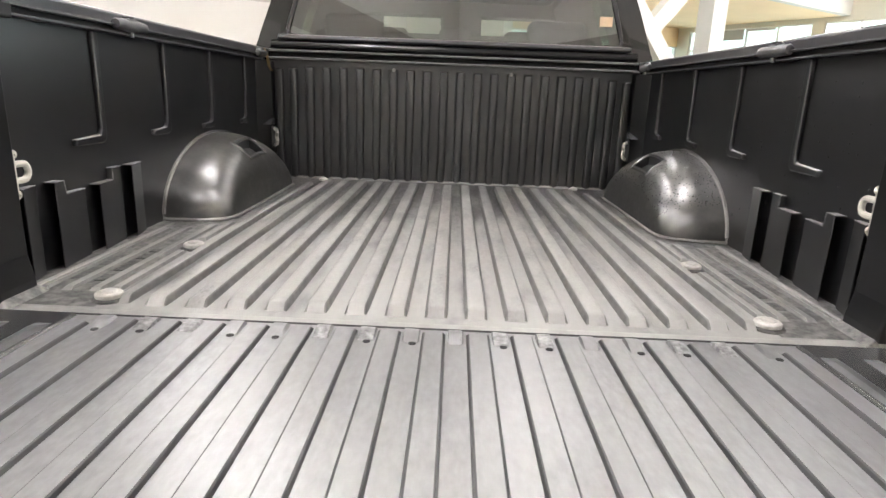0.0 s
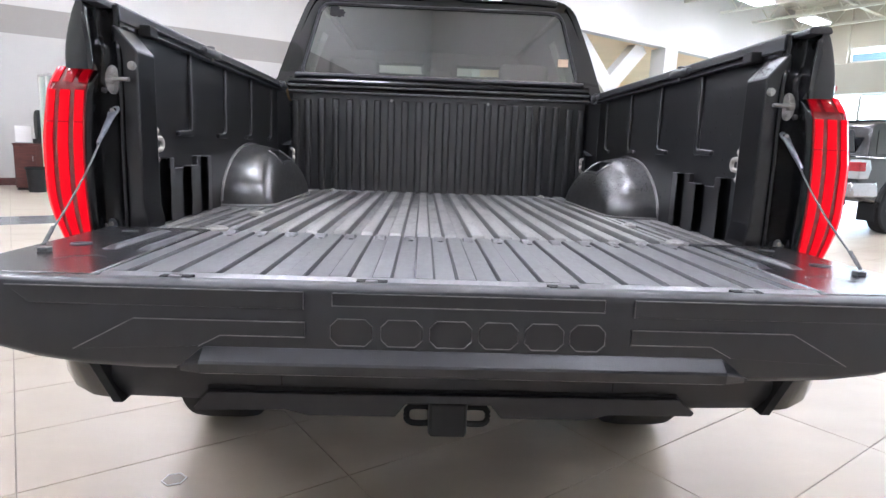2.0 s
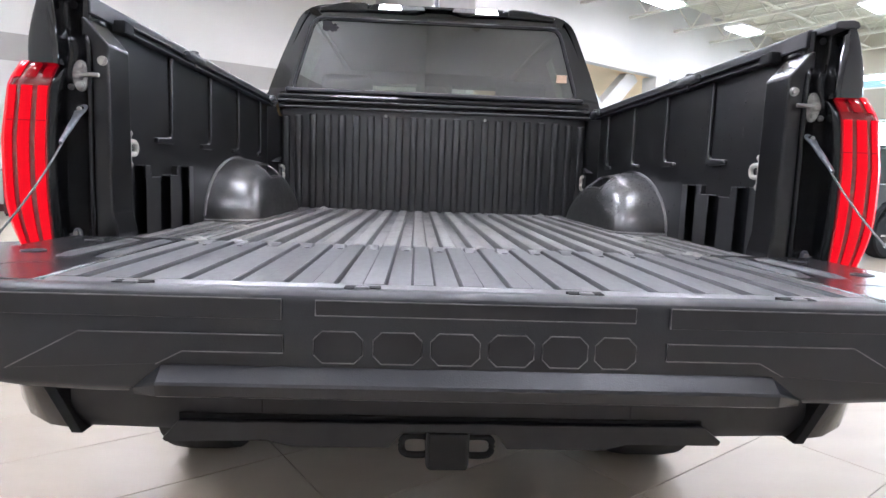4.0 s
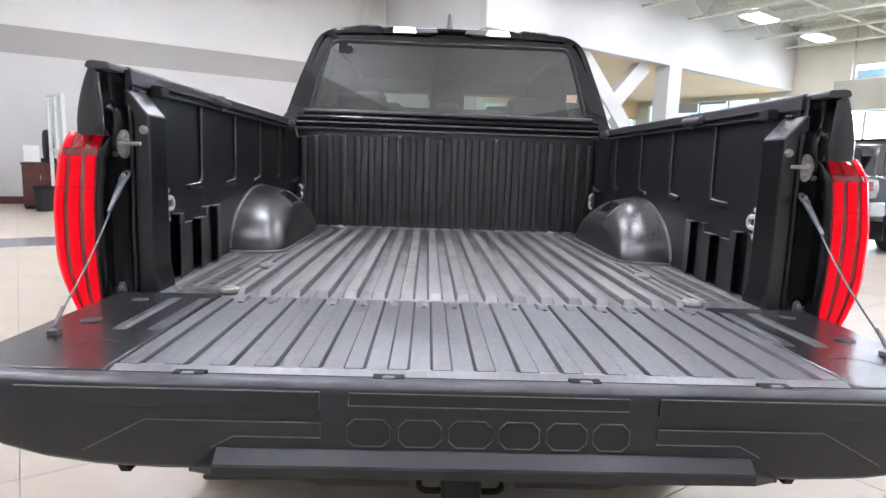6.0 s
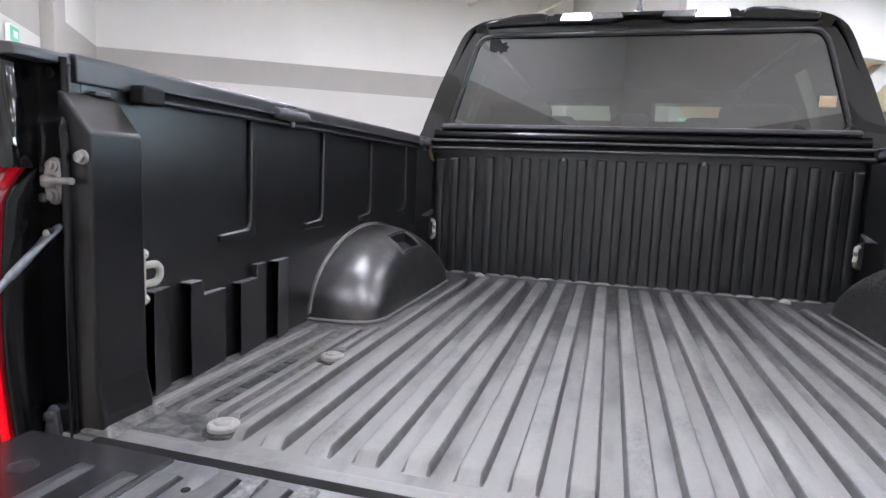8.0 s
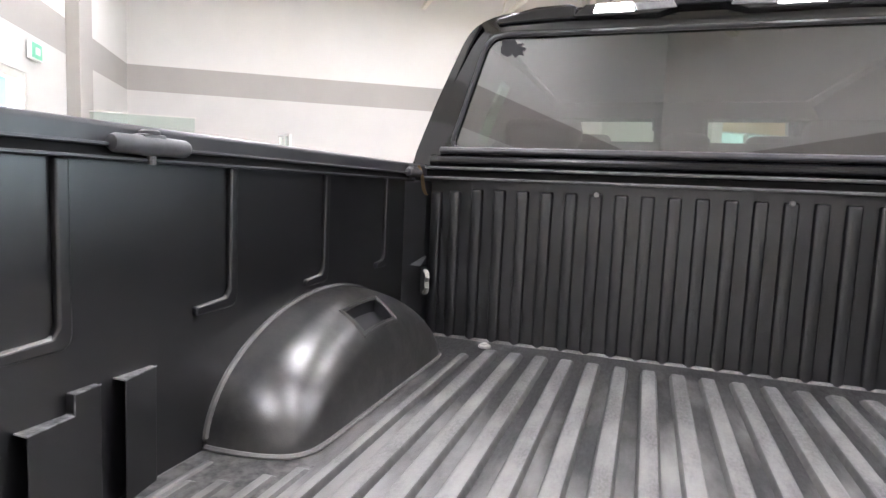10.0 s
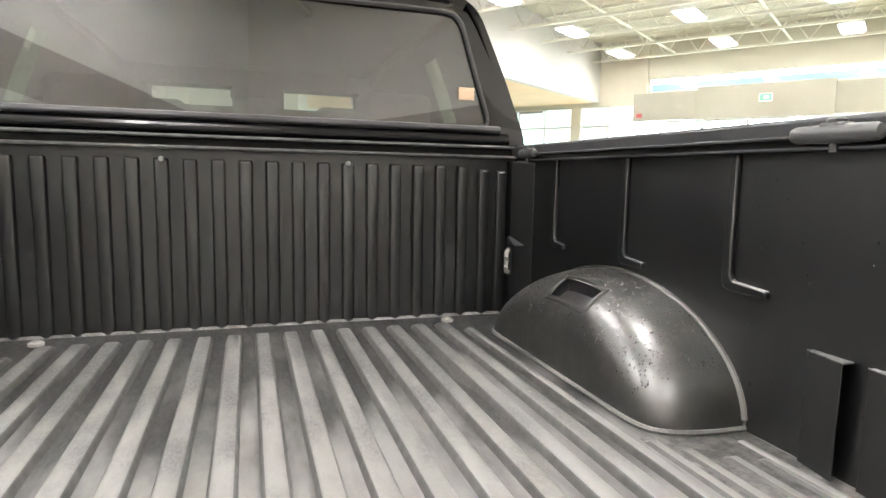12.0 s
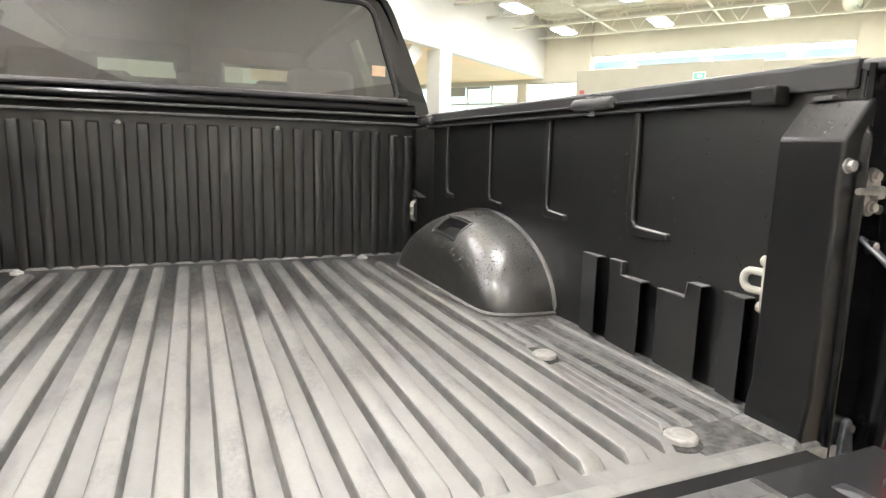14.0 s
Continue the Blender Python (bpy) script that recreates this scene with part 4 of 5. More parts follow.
    # striker
    st = part("latch_striker", rounded(prism(B(), [(s * (0.7625 + 0.0165 * math.cos(a)), 1.2715 + 0.0315 * math.sin(a)) for a in [2 * math.pi * i / 16 for i in range(16)]], "y", 0.006, -0.001), 0.002), STEEL, truck, "zinc latch striker plate with a peg")
    part("peg", tube(B(), [(s * 0.768, -0.008, 1.271), (s * 0.758, -0.009, 1.272), (s * 0.738, -0.009, 1.273), (s * 0.722, -0.009, 1.273)], 0.0046, 10), STEEL, st)
    part("peg_foot", rounded(box(B(), *sorted((s * 0.774, s * 0.757)), -0.012, 0.002, 1.263, 1.280), 0.004), STEEL, st)
    for z in (1.292, 1.2525):
        part("bolt", lathe(B(), [(0.0088, 0), (0.0088, 0.003), (0.0058, 0.0035), (0.0058, 0.008), (0.0025, 0.0085)], pose(s * 0.7605, -0.001, z, 90, 0, 0), 14), STEEL, st)
    # cable with its eye
    eye, low = Vector((s * 0.758, -0.010, 1.204)), Vector((s * 0.702, -0.372, 0.966))
    cb = part("tailgate_cable", tube(B(), [eye + (low - eye) * f + Vector((0, -0.004, -0.018 * math.sin(math.pi * f))) for f in [0.12 + 0.88 * i / 14 for i in range(15)]], 0.0018, 8), DARK_STEEL, truck, "dark steel tailgate support cable")
    dirv = (low - eye).normalized()
    side_v = dirv.cross(Vector((0, 1, 0))).normalized()
    out_v = side_v.cross(dirv).normalized()
    rings = []
    for d, w, th in ((-0.0165, 0.004, 0.0028), (-0.014, 0.0095, 0.0030), (-0.007, 0.0140, 0.0031), (0.0, 0.0158, 0.0032), (0.009, 0.0150, 0.0032), (0.020, 0.0110, 0.0034), (0.032, 0.0088, 0.0042), (0.048, 0.0072, 0.0052), (0.075, 0.0066, 0.0052), (0.080, 0.0050, 0.0044), (0.110, 0.0044, 0.0040), (0.118, 0.0034, 0.0032)):
        c = eye + dirv * d + Vector((0, -0.004, -0.0075)) * max(0, d) / 0.118
        rings.append([c + side_v * (w * 0.8 * math.cos(a)) + out_v * (th * math.copysign(abs(math.sin(a)) ** 0.6, math.sin(a))) for a in [2 * math.pi * k / 14 for k in range(14)]])
    part("eye", loft(B(), rings), GALVANISED, cb, "flat galvanised cable eye", 50)
    part("eye_slot", lathe(B(), [(0.0085, -0.004), (0.0085, 0.0046), (0.005, 0.0048)], pose(*(eye + dirv * 0.003), 90, 0, 0), 16), DARK, cb)
    part("stud", lathe(B(), [(0.0065, 0), (0.0065, 0.006), (0.0045, 0.009), (0.002, 0.0095)], pose(*eye, 90, 0, 0), 14), STEEL, cb)
    part("foot", tube(B(), [low - dirv * 0.05 + Vector((0, -0.004, -0.004)), low], 0.0036, 8), DARK_STEEL, cb)
    part("anchor", rounded(box(B(), low.x - 0.009, low.x + 0.009, low.y - 0.008, low.y + 0.008, 0.9525, 0.961), 0.002), DARK_STEEL, cb)
    # hinge tab
    pts = [(s * 0.763, FZ - 0.04), (s * 0.798, FZ - 0.04), (s * 0.787, 0.957), (s * 0.783, 0.963), (s * 0.776, 0.963), (s * 0.771, 0.957)]
    hg = part("hinge_tab", rounded(prism(B(), pts, "y", 0.004, -0.004), 0.002), GALVANISED, truck, "zinc hinge tab")
    part("pin", lathe(B(), [(0.005, 0), (0.005, 0.005)], pose(s * 0.7795, -0.004, 0.952, 90, 0, 0), 10), STEEL, hg)


for s in (-1, 1):
    rear_corner(s)

# ---------- lowered tailgate ----------
GT = 0.9475              # its sheet; the ribs stand on it
bm = B()
rounded(prism(bm, [(-0.037, GT - 0.014), (-0.043, GT), (-0.528, GT), (-0.528, 0.87), (-0.10, 0.85), (-0.04, 0.88)], "x", -0.762, 0.762), 0.004, 2)
gate = part("tailgate", bm, GATE_LINER, truck, "lowered tailgate with a ribbed black liner")
bm = B()
for k in range(-8, 9):
    frustum(bm, k * GPITCH - 0.0178, k * GPITCH + 0.0178, -0.505, -0.058 if abs(k) < 8 else -0.075, GT - 0.001, GT + 0.0055, 0.0035, 0.006)
frustum(bm, -0.5375, 0.5375, -0.528, -0.478, GT - 0.001, GT + 0.0054, 0.0005, 0.024)
for s in (-1, 1):
    part("liner_border", rounded(frustum(B(), *sorted((s * 0.5385, s * 0.7615)), -0.527, -0.047, GT - 0.002, GT + 0.0055, 0.004, 0.003), 0.001, 1), GATE_FLAT, gate, "smooth dark border of the liner")
    for x in (0.558, 0.618):
        part("border_ridge", rounded(frustum(B(), s * x - 0.0125, s * x + 0.0125, -0.335, -0.093, GT + 0.005, GT + 0.0105, 0.0075, 0.024), 0.0014, 2), CAP_TOP, gate, "tapered ridge of the liner")
# side shade of the ribs is painted in with a darker material
darken_sides(part("liner_rib", rounded(bm, 0.0014, 1), GATE_LINER, gate, "moulded liner ribs"), GATE_SIDE, 0.94)
rng = random.Random(8)
for k in range(-8, 8):
    x, worn = (k + 0.5) * GPITCH, rng.uniform(0.8, 1.1)
    rings = [[(x - 0.0125, y, GT - 0.001), (x - 0.0105, y, GT + h), (x + 0.0105 * worn, y, GT + h * rng.uniform(0.7, 1.1)), (x + 0.013, y, GT - 0.001)] for y, h in ((-0.052, 0.0045), (-0.060, 0.0062), (-0.072, 0.0058), (-0.084, 0.0032), (-0.094, 0.0002))]
    c = part("hinge_clip", loft(B(), rings), (WORN_GLINT if k % 4 in (1, 2) else GATE_LINER), gate, "pale worn clip in a groove" if k % 4 in (1, 2) else "")
    if k % 3 != 0:
        part("clip_hole", lathe(B(), [(0.0055, 0), (0.0055, 0.0012), (0.003, 0.0014)], pose(x + 0.003, -0.097, GT - 0.0005), 12), DARK, c)
for s in (-1, 1):
    for x, y, r in ((0.680, -0.125, 0.016), (0.690, -0.286, 0.018)):
        part("drain_cup", lathe(B(), [(r, 0), (r, 0.0022), (r * 0.8, 0.0026), (r * 0.74, 0.0008), (r * 0.2, 0.0006)], pose(s * x, y, GT + 0.005), 20), GATE_SIDE, gate)
    arc = [(s * (0.612 + 0.040 * math.cos(a)), -0.432 + 0.040 * math.sin(a), GT + 0.0048) for a in [math.pi * i / 14 for i in range(15)]]
    part("embossed_ring", tube(B(), arc, 0.0016, 6), GATE_FLAT, gate)

# added dark strip that stands for the shade in the hinge gap
part("hinge_gap_strip", box(B(), -0.70, 0.70, -0.036, -0.002, 0.885, 0.9325), DARK, gate, "dark strip added for the shade along the hinge gap")

# end cap of the tailgate, with its moulded panels
bm = B()
prof = [(-0.535, 0.951), (-0.5365, 0.9545), (-0.560, 0.9545), (-0.569, 0.950), (-0.572, 0.940), (-0.575, 0.838), (-0.566, 0.829), (-0.531, 0.827)]
xs = [-0.775, -0.75, -0.71, -0.66, -0.60, -0.53, -0.45, 0.45, 0.53, 0.60, 0.66, 0.71, 0.75, 0.775]
rings = []
for x in xs:
    r, q = max(0, abs(x) - 0.55) / 0.225, max(0, abs(x) - 0.45) / 0.325
    rings.append([(x, y + 0.055 * r * r * r, z + 0.060 * q * q if z < 0.9 else z) for y, z in prof])
loft(bm, rings)
cap = part("end_cap", rounded(bm, 0.003, 2, flat=False), FACE, gate, "dark grey textured plastic tailgate edge with embossed panels")
# paler copy on the level top: the light on it is painted in
lighten_tops(cap, CAP_TOP, 0.75)
lip = [(-0.570, 0.8665), (-0.5755, 0.8650), (-0.5935, 0.8505), (-0.5955, 0.8470), (-0.5935, 0.8335), (-0.585, 0.8295), (-0.50, 0.8270), (-0.50, 0.85)]
bm = B()
rings = []
for x, end in ((-0.406, 0.0), (-0.401, 0.06), (-0.369, 1.0), (0.363, 1.0), (0.399, 0.06), (0.404, 0.0)):
    rings.append([(x, -0.5755 + (y + 0.5755) * end if y < -0.5755 else y, min(z, 0.836 + (z - 0.836) * end) if z > 0.836 else z) for y, z in lip])
loft(bm, rings)
part("lip", rounded(bm, 0.003, 2), FACE, cap, "ledge along the tailgate edge")


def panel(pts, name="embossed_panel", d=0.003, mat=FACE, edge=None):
    """A shallow moulded field with a bead that paints the highlight along its edge, or along the first few corners of
    it.
    """
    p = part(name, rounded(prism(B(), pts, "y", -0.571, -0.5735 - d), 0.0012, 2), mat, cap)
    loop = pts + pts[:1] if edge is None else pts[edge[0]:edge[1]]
    part("bead", tube(B(), [(x, -0.5735 - d, z) for x, z in loop], 0.0009, 6), GLINT_GREY, p, "pale bead with the edge highlight painted in")
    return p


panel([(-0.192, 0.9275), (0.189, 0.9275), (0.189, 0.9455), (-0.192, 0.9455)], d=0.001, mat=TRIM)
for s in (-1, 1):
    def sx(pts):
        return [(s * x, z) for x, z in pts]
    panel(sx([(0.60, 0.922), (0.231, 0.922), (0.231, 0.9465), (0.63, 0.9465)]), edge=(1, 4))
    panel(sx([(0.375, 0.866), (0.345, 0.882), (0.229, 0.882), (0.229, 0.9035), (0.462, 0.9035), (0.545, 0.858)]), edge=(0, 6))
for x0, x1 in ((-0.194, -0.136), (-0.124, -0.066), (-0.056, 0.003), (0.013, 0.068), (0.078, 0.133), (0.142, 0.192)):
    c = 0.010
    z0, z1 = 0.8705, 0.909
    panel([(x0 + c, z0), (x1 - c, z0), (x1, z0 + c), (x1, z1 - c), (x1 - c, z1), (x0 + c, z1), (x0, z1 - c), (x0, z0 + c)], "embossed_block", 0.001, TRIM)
for x in (-0.418, -0.141, 0.137, 0.41):
    n = part("notch", box(B(), x - 0.022, x + 0.022, -0.5425, -0.526, 0.9505, 0.9556), DARK, cap, "dark notch with a pale clip")
    part("clip", rounded(box(B(), x - 0.009, x + 0.009, -0.545, -0.536, 0.953, 0.9575), 0.002), GATE_LINER, n)
part("edge_seam", box(B(), -0.76, 0.76, -0.5352, -0.5278, GT - 0.004, GT + 0.0042), DARK, gate)

# ---------- bumper and hitch ----------
bm = B()
rings = []
for x, yb, z0 in ((-0.745, -0.110, 0.578), (-0.35, -0.118, 0.572), (0.35, -0.118, 0.572), (0.745, -0.110, 0.578)):
    rings.append([(x, yb + 0.012, z0), (x, yb - 0.002, z0 + 0.03), (x, yb, 0.72), (x, yb + 0.02, 0.745), (x, 0.05, 0.745), (x, 0.06, z0 + 0.02)])
loft(bm, rings)
bump = part("rear_bumper", rounded(bm, 0.006, 2, flat=False), TRIM, truck, "dark textured plastic rear bumper")
for s in (-1, 1):
    rings = []
    for x, yb, z0, z1 in ((0.735, -0.112, 0.576, 0.735), (0.785, -0.110, 0.582, 0.735), (0.826, -0.100, 0.598, 0.735), (0.856, -0.078, 0.620, 0.735), (0.880, -0.035, 0.645, 0.735), (0.896, 0.03, 0.67, 0.735), (0.902, 0.12, 0.69, 0.735)):
        top = x + 0.075 * max(0, 1 - (x - 0.735) / 0.1)
        rings.append([(s * x, yb, z0), (s * (x + top) / 2, yb - 0.012, (z0 + z1) / 2), (s * top, yb, z1), (s * top * 0.94, 0.14, z1), (s * x * 0.94, 0.14, z0)])
    part("corner", rounded(loft(B(), rings), 0.005, 2, flat=False), PAINT, bump, "glossy painted bumper corner")
    part("gap_strip", rounded(prism(B(), [(s * 0.714, 0.574), (s * 0.735, 0.574), (s * 0.822, 0.735), (s * 0.798, 0.735)], "y", -0.1265, -0.08), 0.002), DARK, bump)
pts = [(-0.552, 0.563), (-0.560, 0.569), (-0.528, 0.607), (0.516, 0.611), (0.556, 0.580), (0.550, 0.571), (0.36, 0.570), (0.31, 0.557), (0.118, 0.557), (0.092, 0.590), (-0.092, 0.590), (-0.118, 0.556), (-0.31, 0.556), (-0.36, 0.568)]
part("pad_gap", box(B(), -0.53, 0.518, -0.1225, -0.10, 0.605, 0.617), DARK, bump)
part("step_pad", rounded(prism(B(), pts, "y", -0.10, -0.136), 0.003, 2), TRIM, bump, "textured bumper step pad")
for x in (-0.37, 0.37):
    part("panel_seam", box(B(), x - 0.0015, x + 0.0015, -0.1195, -0.105, 0.62, 0.74), DARK, bump)
hit = part("hitch_receiver", rounded(box(B(), -0.044, 0.044, -0.125, 0.30, 0.506, 0.594), 0.008, 2), TRIM, truck, "square black tow hitch receiver with a cover")
part("cover", rounded(box(B(), -0.040, 0.040, -0.136, -0.125, 0.510, 0.588), 0.006, 2), RUBBER, hit)
for s in (-1, 1):
    ring = [(s * (0.064 + math.copysign(abs(math.cos(a)) ** 0.6, math.cos(a)) * 0.030), -0.088, 0.542 + math.copysign(abs(math.sin(a)) ** 0.7, math.sin(a)) * 0.021) for a in [2 * math.pi * i / 24 for i in range(25)]]
    part("chain_loop", tube(B(), ring, 0.0075, 8), DARK, hit, "black safety chain loop")

# ---------- cab ----------
half = [(0.815, 1.30), (0.815, 1.462), (0.752, 1.64), (0.686, 1.80), (0.671, 1.832), (0.655, 1.857), (0.632, 1.879), (0.602, 1.895), (0.56, 1.905), (0.45, 1.913), (0.0, 1.918)]


def cab_y(z):
    """The cab's back leans forward with height."""
    return 1.655 + max(0, z - 1.46) * 0.12


win = [(-0.655, 1.491), (0.655, 1.491), (0.672, 1.4955), (0.680, 1.507), (0.676, 1.53), (0.60, 1.800), (0.578, 1.828), (0.548, 1.835), (-0.548, 1.835), (-0.578, 1.828), (-0.60, 1.800), (-0.676, 1.53), (-0.680, 1.507), (-0.672, 1.4955)]
outer = [(x, z) for x, z in half] + [(-x, z) for x, z in half[::-1][1:]]
# back wall of the cab as a ring of plates round the window
bm = B()


def at_angle(pts, n=180):
    """Evenly many points on a closed outline, by direction from its middle."""
    out = []
    c = Vector((0, 1.66))
    for i in range(n):
        a = 2 * math.pi * i / n
        d = Vector((math.cos(a), math.sin(a)))
        best = None
        for p, q in zip(pts, pts[1:] + pts[:1]):
            p, q = Vector(p) - c, Vector(q) - c
            e = q - p
            den = d.x * e.y - d.y * e.x
            if abs(den) < 1e-9:
                continue
            r = (p.x * e.y - p.y * e.x) / den
            t = (p.x * d.y - p.y * d.x) / den
            if r > 0 and -1e-6 <= t <= 1 + 1e-6 and (best is None or r > best):
                best = r
        out.append((c.x + d.x * best, c.y + d.y * best))
    return out


o, i = at_angle(outer), at_angle(win)
mid = [(a[0] * 0.25 + b[0] * 0.75, a[1] * 0.25 + b[1] * 0.75) for a, b in zip(o, i)]
rows = [[(x, cab_y(z) + 0.05, z) for x, z in o], [(x, cab_y(z) + 0.012, z) for x, z in [(a[0] * 0.93 + b[0] * 0.07, a[1] * 0.93 + b[1] * 0.07) for a, b in zip(o, i)]],
        [(x, cab_y(z), z) for x, z in mid], [(x, cab_y(z) + 0.004, z) for x, z in i], [(x, cab_y(z) + 0.05, z) for x, z in i]]
sheet(bm, [r + r[:1] for r in rows])
bmesh.ops.remove_doubles(bm, verts=bm.verts, dist=0.0002)
cab = part("cab", bm, PAINT, truck, "gloss black cab with a tinted rear window")
# roof, sides and front of the cab
bm = B()
rings = []
rings.append([(x, cab_y(z) + 0.048, z) for x, z in outer[3:-3]])
for y, w, top in ((2.2, 0.985, 0.012), (2.9, 0.98, 0.012), (3.45, 0.96, -0.02)):
    rings.append([(x * w, y, z + top) for x, z in outer[3:-3]])
sheet(bm, rings)
part("roof", bm, PAINT, cab)
for s in (-1, 1):
    bm = B()
    sheet(bm, [[(s * 0.985, y, 0.55), (s * 1.0, y, 0.95), (s * 0.96, y, 1.25), (s * 0.81, y, 1.46)] for y in (1.69, 2.4, 3.1, 3.9)])
    for y0, y1 in ((1.765, 1.95), (2.62, 2.74)):
        sheet(bm, [[(s * 0.80, y, 1.46), (s * 0.735, y, 1.65), (s * 0.672, y, 1.80), (s * 0.64, y, 1.868)] for y in (y0, y1)])
    sheet(bm, [[(s * 0.80, 3.9, 1.42), (s * 0.72, 3.68, 1.65), (s * 0.63, 3.45, 1.862)], [(s * 0.74, 3.95, 1.42), (s * 0.66, 3.72, 1.65), (s * 0.58, 3.48, 1.868)]])
    tube(bm, [(s * 0.75, 3.95, 1.40), (s * 0.68, 3.72, 1.63), (s * 0.60, 3.44, 1.875)], 0.07, 8)
    tube(bm, [(s * 0.625, 1.80, 1.858), (s * 0.635, 2.4, 1.87), (s * 0.63, 3.0, 1.87), (s * 0.61, 3.5, 1.85)], 0.022, 8)
    tube(bm, [(s * 0.80, 1.72, 1.455), (s * 0.80, 3.9, 1.425)], 0.028, 8)
    part("cab_side", bm, PAINT, cab)
    bm = B()
    sheet(bm, [[(s * 0.795, y, 1.462), (s * 0.73, y, 1.65), (s * 0.667, y, 1.80), (s * 0.636, y, 1.866)] for y in (1.95, 2.62)])
    sheet(bm, [[(s * 0.795, 2.74, 1.462), (s * 0.73, 2.74, 1.65), (s * 0.636, 2.74, 1.866)], [(s * 0.795, 3.86, 1.43), (s * 0.72, 3.66, 1.65), (s * 0.632, 3.44, 1.862)]])
    part("side_window", bm, PRIVACY, cab, "dark privacy glass")
    # added dark sheets that block most of the side windows' light
    bm = B()
    for y0, y1 in ((1.69, 2.15), (2.30, 3.4)):
        sheet(bm, [[(s * 0.775, y, 1.40), (s * 0.775, y, 1.462), (s * 0.712, y, 1.65), (s * 0.650, y, 1.80), (s * 0.615, y, 1.866)] for y in (y0, y1)])
    sheet(bm, [[(s * 0.775, y, 1.40), (s * 0.775, y, 1.462), (s * 0.745, y, 1.55)] for y in (2.15, 2.30)])
    sheet(bm, [[(s * 0.658, y, 1.785), (s * 0.650, y, 1.80), (s * 0.615, y, 1.866)] for y in (2.15, 2.30)])
    part("window_mask", bm, CLOTH, cab, "dark sheet added inside the side windows to block light")
bm = B()
sheet(bm, [[(x, 3.9, 1.40), (x, 4.7, 1.36), (x * 0.98, 5.35, 1.24), (x * 0.96, 5.45, 0.6)] for x in (-0.95, -0.5, 0, 0.5, 0.95)])
for s in (-1, 1):
    sheet(bm, [[(s * 0.95, y, z), (s * 0.99, y, 0.9), (s * 0.98, y, 0.58)] for y, z in ((3.88, 1.40), (4.7, 1.36), (5.4, 1.2))])
part("hood", bm, PAINT, cab)
bm = B()
box(bm, -0.95, 0.95, 1.70, 5.3, 0.55, 0.62)
part("underfloor", bm, DARK, cab)
bm = B()
sheet(bm, [[(x, y, 1.875) for x in (-0.6, 0, 0.6)] for y in (1.74, 3.44)])
box(bm, -0.74, 0.74, 3.30, 3.46, 1.785, 1.87)
part("headliner", bm, LINING, cab, "grey headliner")
part("dashboard", rounded(box(B(), -0.74, 0.74, 3.45, 3.88, 1.0, 1.36), 0.04, 3), CLOTH, cab)
part("inner_back", box(B(), -0.74, 0.74, 1.70, 1.73, 0.7, 1.47), CLOTH, cab)
# rear window
bm = B()
gi = [(x * 0.998, z) for x, z in win]
bm.faces.new([bm.verts.new((x, cab_y(z) + 0.012, z)) for x, z in gi])
pane = part("rear_window", bm, CAB_GLASS, cab, "dark tinted rear window with a sliding middle")
pane.visible_shadow = False
bm = B()
seal = at_angle(win, 240)
tube(bm, [(x, cab_y(z) + 0.004, z) for x, z in seal + seal[:1]], 0.0075, 6)
part("window_seal", bm, CAP, pane, "dark grey seal round the glass")
part("window_sill", rounded(prism(B(), [(1.646, 1.479), (1.642, 1.485), (1.646, 1.496), (1.668, 1.500), (1.668, 1.476)], "x", -0.715, 0.715), 0.003), CAP, cab, "grey plastic strip under the window")
part("sill_panel", rounded(prism(B(), [(1.648, 1.44), (1.642, 1.447), (1.640, 1.456), (1.644, 1.468), (1.652, 1.476), (1.668, 1.476), (1.668, 1.44)], "x", -0.745, 0.745), 0.005, 3), JAMB, cab, "satin black panel below the window")
part("sticker", box(B(), 0.585, 0.635, cab_y(1.575) + 0.006, cab_y(1.575) + 0.009, 1.575, 1.612), STICKER, pane, "pale orange paper sticker")
part("red_mark", rounded(box(B(), -0.80, -0.77, 3.412, 3.42, 1.715, 1.745), 0.002), RED_LABEL, cab, "small red mark inside the windscreen")
rag = [(-0.550, 1.822), (-0.553, 1.782), (-0.530, 1.772), (-0.517, 1.780), (-0.508, 1.768), (-0.496, 1.778), (-0.482, 1.774), (-0.487, 1.786), (-0.476, 1.795), (-0.492, 1.800), (-0.484, 1.810), (-0.503, 1.808), (-0.512, 1.822)]
part("dark_patch", prism(B(), rag, "y", cab_y(1.80) + 0.0065, cab_y(1.80) + 0.0085), TRIM, pane, "dark ragged patch on the glass")
part("tag", rounded(prism(B(), [(0.60, 1.62), (0.655, 1.62), (0.655, 1.70), (0.60, 1.70)], "y", 3.40, 3.404), 0.001), TEAL, cab, "teal paper tag inside the windscreen")
# cargo lamp and brake light bar with the antenna
bm = B()
rounded(prism(bm, [(-0.345, 1.876), (-0.31, 1.907), (0.31, 1.907), (0.345, 1.876), (0.11, 1.872), (0.06, 1.893), (-0.06, 1.893), (-0.11, 1.872)][::-1], "y", 1.735, 1.690), 0.004, 2)
bar = part("roof_lamp_bar", bm, PAINT, cab, "black high-mounted lamp bar")
